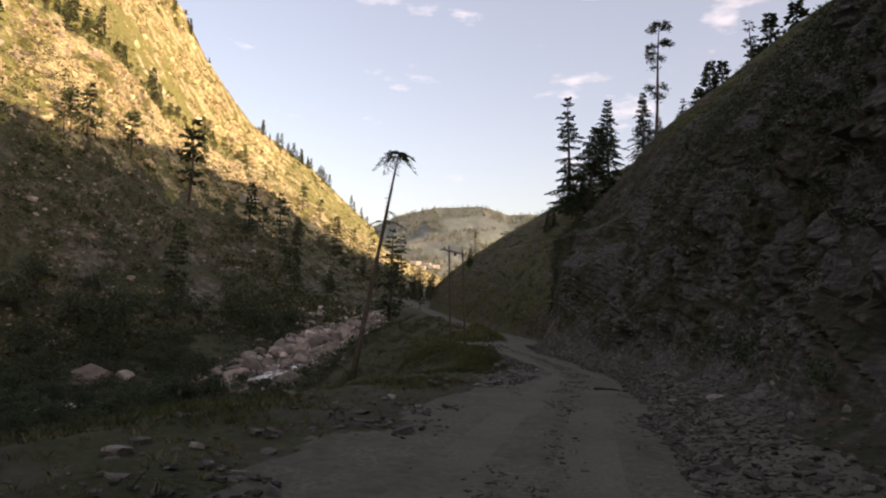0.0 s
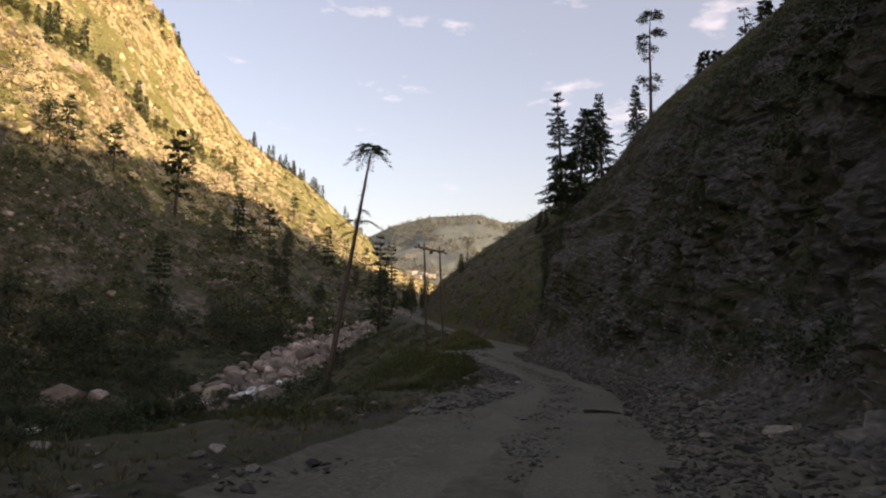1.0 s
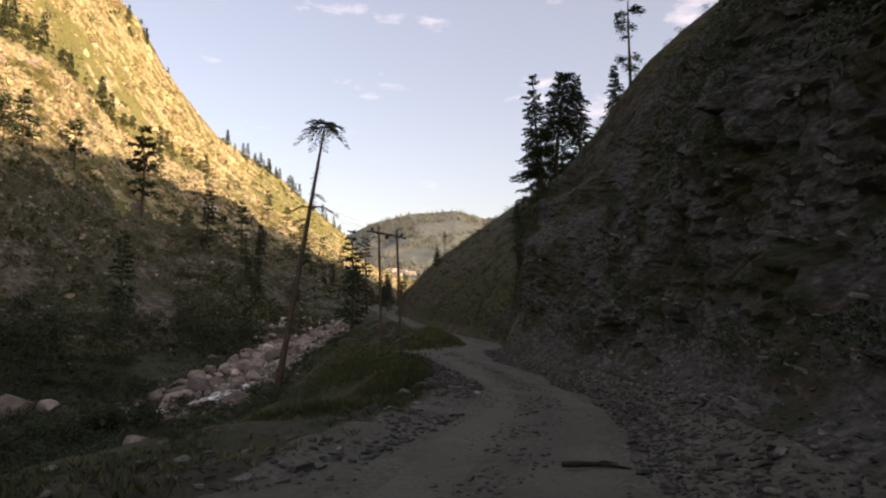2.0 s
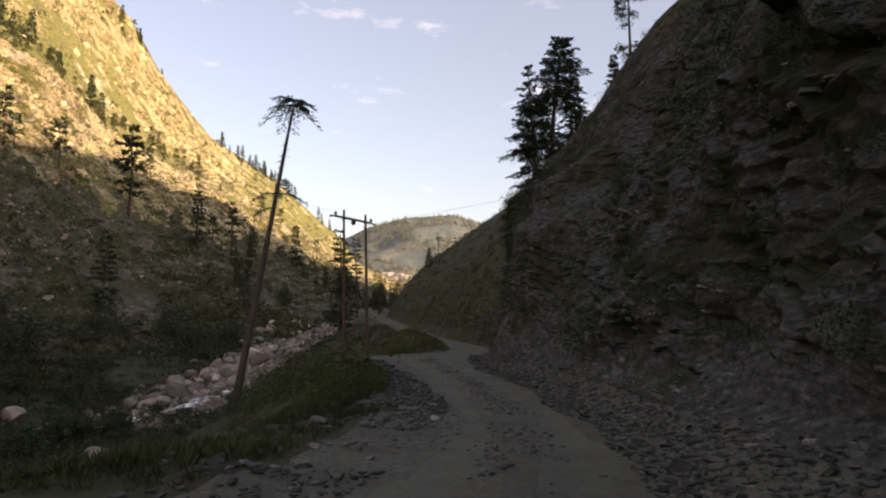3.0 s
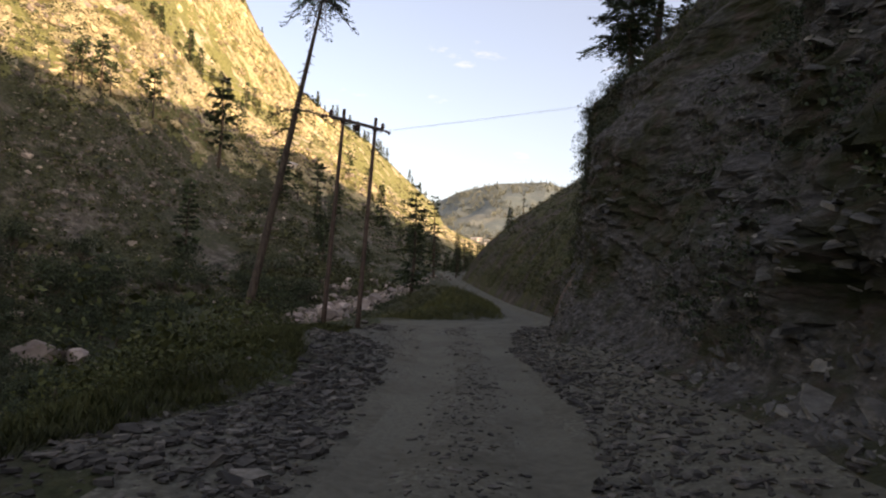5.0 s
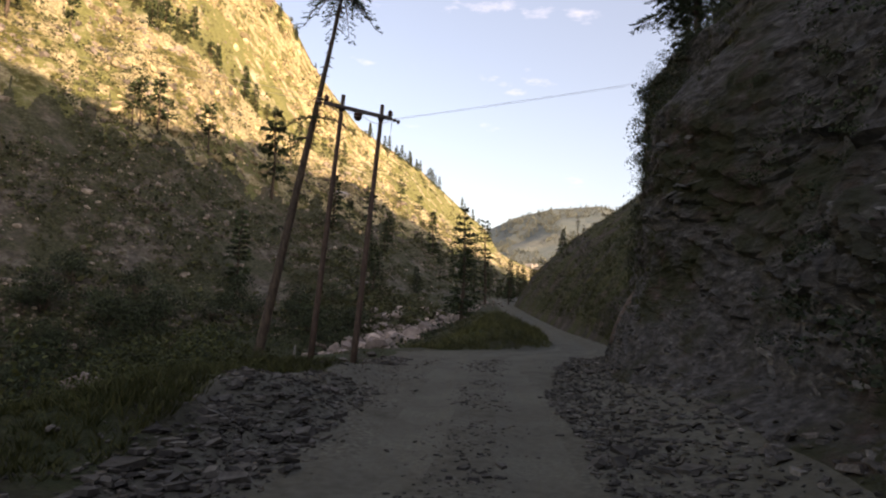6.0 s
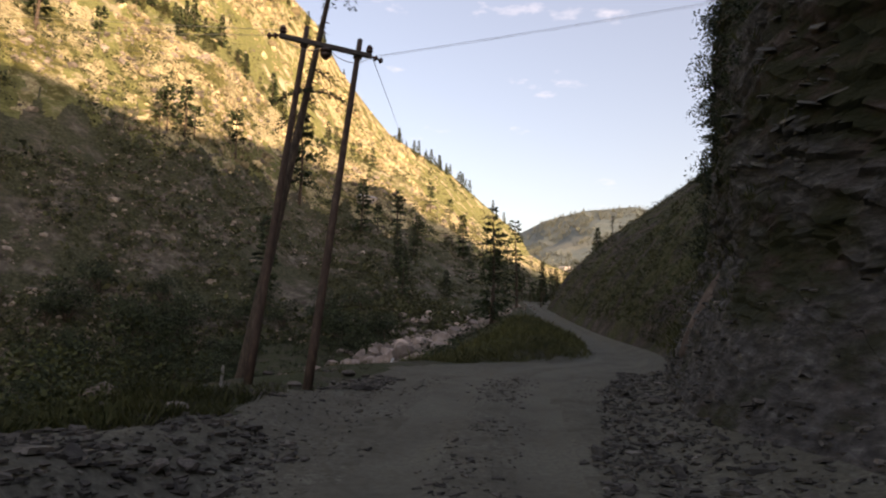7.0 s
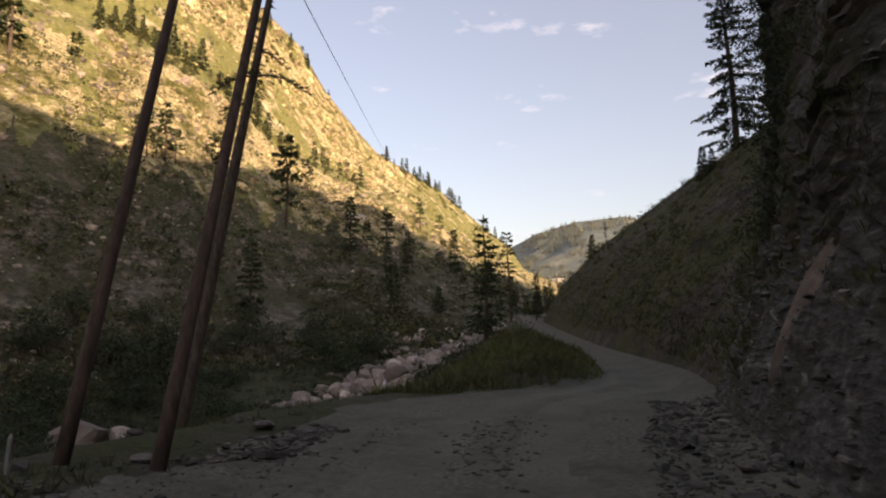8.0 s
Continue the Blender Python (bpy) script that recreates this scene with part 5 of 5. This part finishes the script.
rng = np.random.RandomState(71)
n = 25000
y = np.concatenate([rng.uniform(2, 30, 7500), rng.uniform(26, 60, 4500), rng.uniform(30, 46, 8000), rng.uniform(21, 37, 5000)])
d = np.concatenate([rng.gamma(2.0, 2.2, 12000) + 0.7, rng.gamma(2.0, 1.3, 8000) + 0.5, rng.uniform(2.4, 11, 5000)])
x = road_x(y) - road_w(y) - d
clumpy = fbm(x * 0.35, y * 0.35, 4.0, 3)
keep = (clumpy > np.where(np.arange(n) >= 12000, -0.3, -0.12)) & ((d > heap_w(y) * np.where((y < 32) | (y > 43), 0.45, 1.0) + 0.25) | (y > 53))
grass("verge_grass", x[keep], y[keep], ground_z(x[keep], y[keep]) - 0.02, (rng.uniform(0.1, 0.3, n) * 0.7 * np.clip(1 + 1.3 * clumpy, 0.4, 1.6))[keep], M_GRASS, "rough green grass along the edge of the track", 1)
n = 500
y = rng.uniform(2, 22, n)
x = road_x(y) - road_w(y) - rng.gamma(1.6, 1.0, n) - 0.4
grass("dry_grass", x, y, ground_z(x, y) - 0.02, rng.uniform(0.07, 0.2, n), M_DRY, "dry straw-coloured grass among the stones", 2)
n = 12000
y = rng.uniform(57, 80, n)
x = road_x(y) - road_w(y) - rng.gamma(2.2, 1.5, n)
keep = (x < road_x(y) - road_w(y) - 0.3 * fbm(y * 1.5, 1.0, 3.0, 3)) & (fbm(x * 0.8, y * 0.8, 2.0, 3) > -0.5)
grass("mound_grass", x[keep], y[keep], ground_z(x[keep], y[keep]) - 0.02, (rng.gamma(2.0, 0.06, n) + 0.06)[keep], M_MOUNDGRASS, "green grass covering the mound by the bend", 3)
n = 12000
y = np.concatenate([rng.uniform(4, 54, 6000), rng.uniform(54, 120, 6000)])
h = np.concatenate([rng.uniform(0.22, 0.75, 6000), rng.uniform(0.1, 0.62, 6000)])
x, z = cliff_xyz(y, h)
keep = fbm(y * 0.3, z * 0.3, 6.0, 3) + np.where(y > 54, 0.35, np.where(h > 0.6, 0.5, -0.12)) > 0
by, bh = rng.uniform(14, 56.5, 3800), rng.uniform(0.62, 0.92, 3800)
bx, bz = cliff_xyz(by, bh)
x, y, z, keep = np.concatenate([x, bx]), np.concatenate([y, by]), np.concatenate([z, bz]), np.concatenate([keep, np.full(3800, True)])
n = len(x)
grass("ledge_grass", x[keep], y[keep], z[keep] - 0.05, rng.uniform(0.1, 0.28, n)[keep] * np.where(y[keep] > 54, 1.5, 1.0), M_GRASS, "grass growing on ledges of the rock face", 4)

# shrubs on the cliff: its brow, the nose and the ledges
n = 2260
y = np.concatenate([rng.uniform(5, 47, 900), rng.uniform(12, 42, 350), rng.uniform(49.5, 56.9, 110), rng.uniform(58, 130, 180), rng.uniform(16, 56.5, 380), rng.uniform(54.8, 57.2, 340)])
h = np.concatenate([rng.uniform(0.2, 0.8, 900), rng.uniform(0.4, 0.68, 350), rng.uniform(0.40, 0.66, 110), rng.uniform(0.12, 0.7, 180), rng.uniform(0.6, 0.9, 380), rng.uniform(0.3, 0.7, 340)])
x, z = cliff_xyz(y, h)
keep = (fbm(y * 0.25, z * 0.25, 2.0, 3) > -0.05) | (np.arange(n) >= 900)
sv, sf = scatter(SHRUBS, np.stack([x - 0.05, y, z - 0.05], 1)[keep], (rng.uniform(0.2, 0.6, n) * np.where(np.arange(n) < 900, 0.85, np.where(np.arange(n) < 1250, 1.2, np.where((np.arange(n) < 1360) | (np.arange(n) >= 1540), 0.8, 1.0))))[keep], rng, 0.4)
stuff("cliff_shrubs", mesh_from("cliff_shrubs", sv, sf), M_BUSH, "small dark shrubs rooted in the rock face", "bushes")

n = 3200
y = 58 + 240 * rng.rand(n) ** 1.5
h = rng.uniform(0.13, 0.9, n)
x, z = cliff_xyz(y, h)
keep = fbm(y * 0.08, z * 0.12, 7.0, 3) > -0.2
at, size = np.stack([x, y, z - 0.08], 1), (rng.gamma(1.6, 0.13, n) + 0.08) * (0.75 + y / 320)
near = keep & (y < 76)
far = keep & (y >= 76)
sv, sf = join([scatter(FINE, at[near], size[near] * 0.8, rng, 0.3), scatter(FINE, at[far], size[far], rng, 0.3)])
stuff("slope_scrub", mesh_from("slope_scrub", sv, sf), M_SLOPESCRUB, "low olive scrub over the slope above the far track", "bushes")

n = 170
y = rng.uniform(35, 47, n)
x = road_x(y) - road_w(y) - heap_w(y) - 0.9 - rng.gamma(2.0, 0.9, n)
sv, sf = scatter(NEAR, np.stack([x, y, ground_z(x, y) - 0.05], 1), (rng.gamma(2.0, 0.14, n) + 0.1), rng, 0.2)
stuff("bank_shrubs", mesh_from("bank_shrubs", sv, sf), M_BANKLEAF, "low green shrubs on the bank beside the stone heap", "bushes")

# ---------------------------------------------------------------- broken stone
SLATES = [slate_shape(1000 + k) for k in range(10)]
rng = np.random.RandomState(81)


def bedded(at, length, rng):
    """Thin slabs lying along the dipping beds, joined."""
    out = []
    which = rng.randint(0, len(SLATES), len(at))
    turn, dip, roll = rng.normal(1.57, 0.4, len(at)), 0.3 + rng.normal(0, 0.1, len(at)), rng.normal(0.0, 0.22, len(at))
    for k, (v, f) in enumerate(SLATES):
        i = np.where(which == k)[0]
        w = v[None] * length[i][:, None, None] * np.stack([np.ones(len(i)), rng.uniform(0.45, 0.9, len(i)), rng.uniform(0.16, 0.5, len(i))], 1)[:, None]
        c, q = np.cos(turn[i])[:, None], np.sin(turn[i])[:, None]
        x, y = w[..., 0] * c - w[..., 1] * q, w[..., 0] * q + w[..., 1] * c
        z = w[..., 2] + y * dip[i][:, None] + x * roll[i][:, None]
        w = np.stack([x, y, z], -1) + at[i][:, None]
        out.append((w.reshape(-1, 3), (f[None] + (np.arange(len(i)) * len(v))[:, None, None]).reshape(-1, 3)))
    return join(out)


n = 26000
y = np.concatenate([rng.uniform(4, 56.8, 15000), rng.uniform(34, 56.8, 11000)])
h = np.concatenate([rng.uniform(0.12, 0.66, 15000), rng.uniform(0.12, 0.5, 11000)])
x, z = cliff_xyz(y, h)
keep = fbm(y * 0.35, z * 0.7, 11.0, 3) > np.where(y > 42, 0.24, np.where(y > 36, 0.14, 0.0))
at = np.stack([x + 0.05, y, z], 1)[keep]
sv, sf = bedded(at, ((rng.gamma(1.4, 0.07, n) + 0.04) * np.where(y > 49, 0.7, 1.0))[keep], rng)
stuff("cliff_slabs", mesh_from("cliff_slabs", sv, sf), M_SLAB, "thin jutting slabs of broken shale in the cliff face", "rocks")

n = 16000
y = rng.uniform(3, 56.5, n)
off = np.abs(rng.normal(0, 1.0, n)) * np.where(y > 36, 1.35, 1.2) - 0.35 - 0.5 * np.exp(-((y - 47) / 6) ** 2)
x = road_x(y) + road_w(y) + off + 0.3 * fbm(y * 0.4, 1.0, 1.0, 2)
# loose pieces lie on the higher of road shoulder and talus


def talus_z(x, y):
    z = ground_z(x, y)
    best = z.copy()
    for h in np.linspace(0.0, 0.24, 22):
        cx, cz = cliff_xyz(y, np.full(len(y), h))
        best = np.where((cx <= x + 0.05) & (cz > best), cz, best)
    return best


sv, sf = scatter(SLATES, np.stack([x, y, talus_z(x, y) + 0.015], 1), rng.gamma(1.0, 0.03, n) + 0.011, rng, 0.6, (1, 1, 0.7))
stuff("shale_talus", mesh_from("shale_talus", sv, sf), M_STONE, "broken grey shale fallen along the foot of the cliff", "stones")
n = 8300
y = np.concatenate([rng.uniform(3, 36, 3300), 33 + 19 * rng.rand(5000) ** 1.15])
d = np.concatenate([np.abs(rng.normal(0, 1.1, 3300)) - 0.3, rng.uniform(-0.12, 1.1, 5000)])
d = np.where(np.arange(n) < 3300, d, d * heap_w(y) + rng.normal(0, 0.12, n))
x = road_x(y) - road_w(y) - d
keep = fbm(x * 0.5, y * 0.4, 8.0, 2) > np.where(y < 31, 0.08, np.where(y > 42.5, 0.12, -0.3))
sv, sf = scatter(SLATES, np.stack([x, y, ground_z(x, y) + 0.02], 1)[keep], (rng.gamma(1.1, 0.032, n) + 0.012)[keep], rng, 0.3, (1, 1, 0.8))
gy = rng.uniform(27, 50, 4200)
gx = road_x(gy) - road_w(gy) - rng.uniform(-0.3, 1.4, 4200) * (heap_w(gy) + 0.3)
gv, gf = scatter(SLATES, np.stack([gx, gy, ground_z(gx, gy) + 0.004], 1), rng.gamma(1.2, 0.012, 4200) + 0.008, rng, 0.3)
sv, sf = join([(sv, sf), (gv, gf)])
stuff("verge_stones", mesh_from("verge_stones", sv, sf), M_STONE, "grey broken stone heaped along the outer edge of the track", "stones")
n = 7200
y = rng.uniform(3, 54, n)
u = np.concatenate([rng.normal(0, 0.3, 5000), rng.choice([-1, 1], 2200) * (1.35 + np.abs(rng.normal(0, 0.35, 2200)))])
u = u * (1 + 0.3 * fbm(y * 0.3, 3.0, 1.0, 2))
x = road_x(y) + u
keep = fbm(x * 1.3, y * 0.7, 3.0, 3) > np.where(np.arange(n) < 5000, -0.02 - 0.25 * np.clip((y - 26) / 8, 0, 1), 0.05)
sv, sf = scatter(SLATES, np.stack([x, y, ground_z(x, y) + 0.004], 1)[keep], (rng.gamma(1.1, 0.016, n) + 0.007)[keep], rng, 0.2)
stuff("road_gravel", mesh_from("road_gravel", sv, sf), M_STONE, "loose gravel between the wheel tracks", "gravel")

STONE_MESHES = []
for k in range(8):
    v, f = slate_shape(1100 + k) if k < 6 else rock_shape(1200 + k, ICO2, 0.45, 1.0)
    me = mesh_from("stone", v, f, False)
    me.materials.append(M_ROCKOBJ)
    STONE_MESHES.append(me)


def stone(x, y, size, k, z=None, label="angular slab of grey shale lying by the track", group="large loose stones"):
    ob = new("stone", STONE_MESHES[k % 8])
    zz = float(ground_z(x, y)) if z is None else z
    ob.matrix_world = pose(x, y, zz + size * (0.10 if k % 8 < 6 else 0.2), random.uniform(-14, 14), random.uniform(-14, 14), random.uniform(0, 360)) @ Matrix.Scale(size, 4)
    return tagged(ob, label, "stone", group)


rng = np.random.RandomState(91)
for i in range(180):
    y = rng.uniform(4, 54)
    x = float(road_x(y) + road_w(y)) + rng.uniform(0.0, 1.5)
    stone(x, y, rng.gamma(2.0, 0.028) + 0.05, i, float(talus_z(np.array([x]), np.array([y]))[0]))
for i in range(110):
    y = rng.uniform(5, 52)
    x = float(road_x(y) - road_w(y)) - rng.uniform(0.1, 3.2)
    stone(x, y, rng.gamma(2.0, 0.028) + 0.05, i)
pale = STONE_MESHES[7].copy()
pale.materials.clear()
pale.materials.append(M_PALE)
ob = stone(0.3, 31.0, 0.15, 7, label="pale rounded stone at the edge of the track")
ob.data = pale
VERGE = [(-3.28, 8.31, 0.28, 0), (-2.2, 10.4, 0.16, 1), (-2.1, 12.4, 0.15, 2), (-4.5, 7.2, 0.22, 3), (-5.7, 11.3, 0.18, 7), (-3.7, 7.0, 0.15, 4), (-4.8, 12.7, 0.22, 3), (-2.0, 18.3, 0.14, 5),
         (-1.2, 19.3, 0.16, 0), (-0.5, 27.1, 0.2, 1), (-0.6, 25.4, 0.2, 2), (-0.35, 27.0, 0.18, 3), (-1.5, 18.8, 0.17, 4), (-0.8, 22.1, 0.13, 5), (-0.95, 20.6, 0.12, 1), (-1.62, 30.3, 0.22, 0), (-1.44, 28.9, 0.18, 6), (0.1, 30.1, 0.12, 4), (-0.55, 30.1, 0.1, 2), (-5.9, 45.0, 0.14, 7), (-5.7, 51.1, 0.2, 6)]
for x, y, size, k in VERGE:
    stone(x, y, size, k, label="flat weathered stone lying in the grass of the verge", group="verge stones")
for x, y, size, k, turn in ((4.0, 14.9, 0.34, 3, 20), (3.15, 11.3, 0.3, 2, 75)):
    ob = stone(x, y, size, k, label="large flat shale slab fallen at the foot of the cliff")
    ob.matrix_world = pose(x, y, float(talus_z(np.array([x]), np.array([y]))[0]) + 0.03, 4, -7, turn) @ Matrix.Diagonal((size, size, size * 0.5, 1))
stone(-1.9, 9.5, 0.26, 1)

# pale slab of bedrock leaning out of the foot of the nose
v, f = rock_shape(1300, ICO3, 0.5, 1.0)
me = mesh_from("leaning_slab", v * np.array([1.15, 0.34, 0.55]), f, False)
me.materials.append(M_TANROCK)
rib = new("leaning_slab", me)
rib.matrix_world = pose(1.72, 51.6, 0.55, 0, -59, 4)
tagged(rib, "pale tan slab of bedrock leaning out of the cliff foot", "rock")

# white-painted stake beside the poles
stake = new("marker_stake", tube_mesh("marker_stake", [tube([(0, 0, -0.15), (0.0, 0, 0.1), (0.02, 0, 0.36), (0.025, 0, 0.4)], [0.032, 0.03, 0.026, 0.008], 6)], False))
stake.data.materials.append(M_PALE)
stake.location = (-6.15, 47.6, float(ground_z(-6.15, 47.6)))
tagged(stake, "short pale wooden stake in the grass by the poles", "stake")

# broken branch lying on the track
stick = new("fallen_branch", tube_mesh("fallen_branch", [tube([(-0.36, 0.06, 0.03), (-0.2, 0.0, 0.05), (-0.02, 0.05, 0.04), (0.16, 0.0, 0.045), (0.4, -0.07, 0.02)], [0.035, 0.04, 0.03, 0.026, 0.01], 6), tube([(0.0, 0.05, 0.04), (0.12, 0.16, 0.05), (0.3, 0.2, 0.02)], [0.02, 0.014, 0.006], 5)]))
stick.data.materials.append(M_DARKWOOD)
stick.location = (2.25, 19.85, float(ground_z(2.25, 19.85)))
tagged(stick, "dark broken branch lying across the wheel track", "branch")


# ---------------------------------------------------------------- far buildings
def house(x, y, z, w, d, h, turn, wall, roof_mat, label, group):
    root = new("house")
    root.matrix_world = pose(x, y, z, 0, 0, turn)
    part("wall", box_mesh("wall", (w, d, h), Matrix.Translation((0, 0, h / 2 - 0.5)), 0.03), wall, root)
    bm = bmesh.new()
    e = 0.4
    pts = [(-w / 2 - e, -d / 2 - e, h - 0.5), (w / 2 + e, -d / 2 - e, h - 0.5), (w / 2 + e, d / 2 + e, h - 0.5), (-w / 2 - e, d / 2 + e, h - 0.5), (-w / 2 - e, 0, h + 0.9), (w / 2 + e, 0, h + 0.9)]
    v = [bm.verts.new(p) for p in pts]
    for f in ((0, 1, 5, 4), (2, 3, 4, 5), (1, 2, 5), (3, 0, 4), (3, 2, 1, 0)):
        bm.faces.new([v[i] for i in f])
    me = bpy.data.meshes.new("roof")
    bm.to_mesh(me)
    bm.free()
    part("roof", me, roof_mat, root, "low sheet-metal roof")
    for k in (-1, 1):
        part("window", box_mesh("window", (0.9, 0.1, 1.0), Matrix.Translation((k * w / 4, -d / 2 - 0.02, h * 0.5)), 0.0), M_DARK, root)
    part("door", box_mesh("door", (1.0, 0.1, 2.0), Matrix.Translation((0, -d / 2 - 0.02, 0.5)), 0.0), M_DARK, root)
    return tagged(root, label, "house", group)


x, y, z = mount_at(27.0, 0.37)
house(x, y, z, 8, 5, 3.0, 60, M_WALL, M_ROOF, "small grey stone hut with a metal roof on the mountainside", "")
rng = np.random.RandomState(97)
for k in range(6):
    i = int((10.9 - 0.42 * k - HILL[0][0]) / 0.1)
    j = int(90 * (0.36 + 0.03 * rng.rand()))
    house(float(hx[i, j]), float(hy[i, j]), float(z2[i, j]) + 0.5, rng.uniform(9, 14), 8, rng.uniform(5, 7), rng.uniform(-30, 30), M_WHITE, M_ROOF, "distant whitewashed village house below the hill", "village houses")
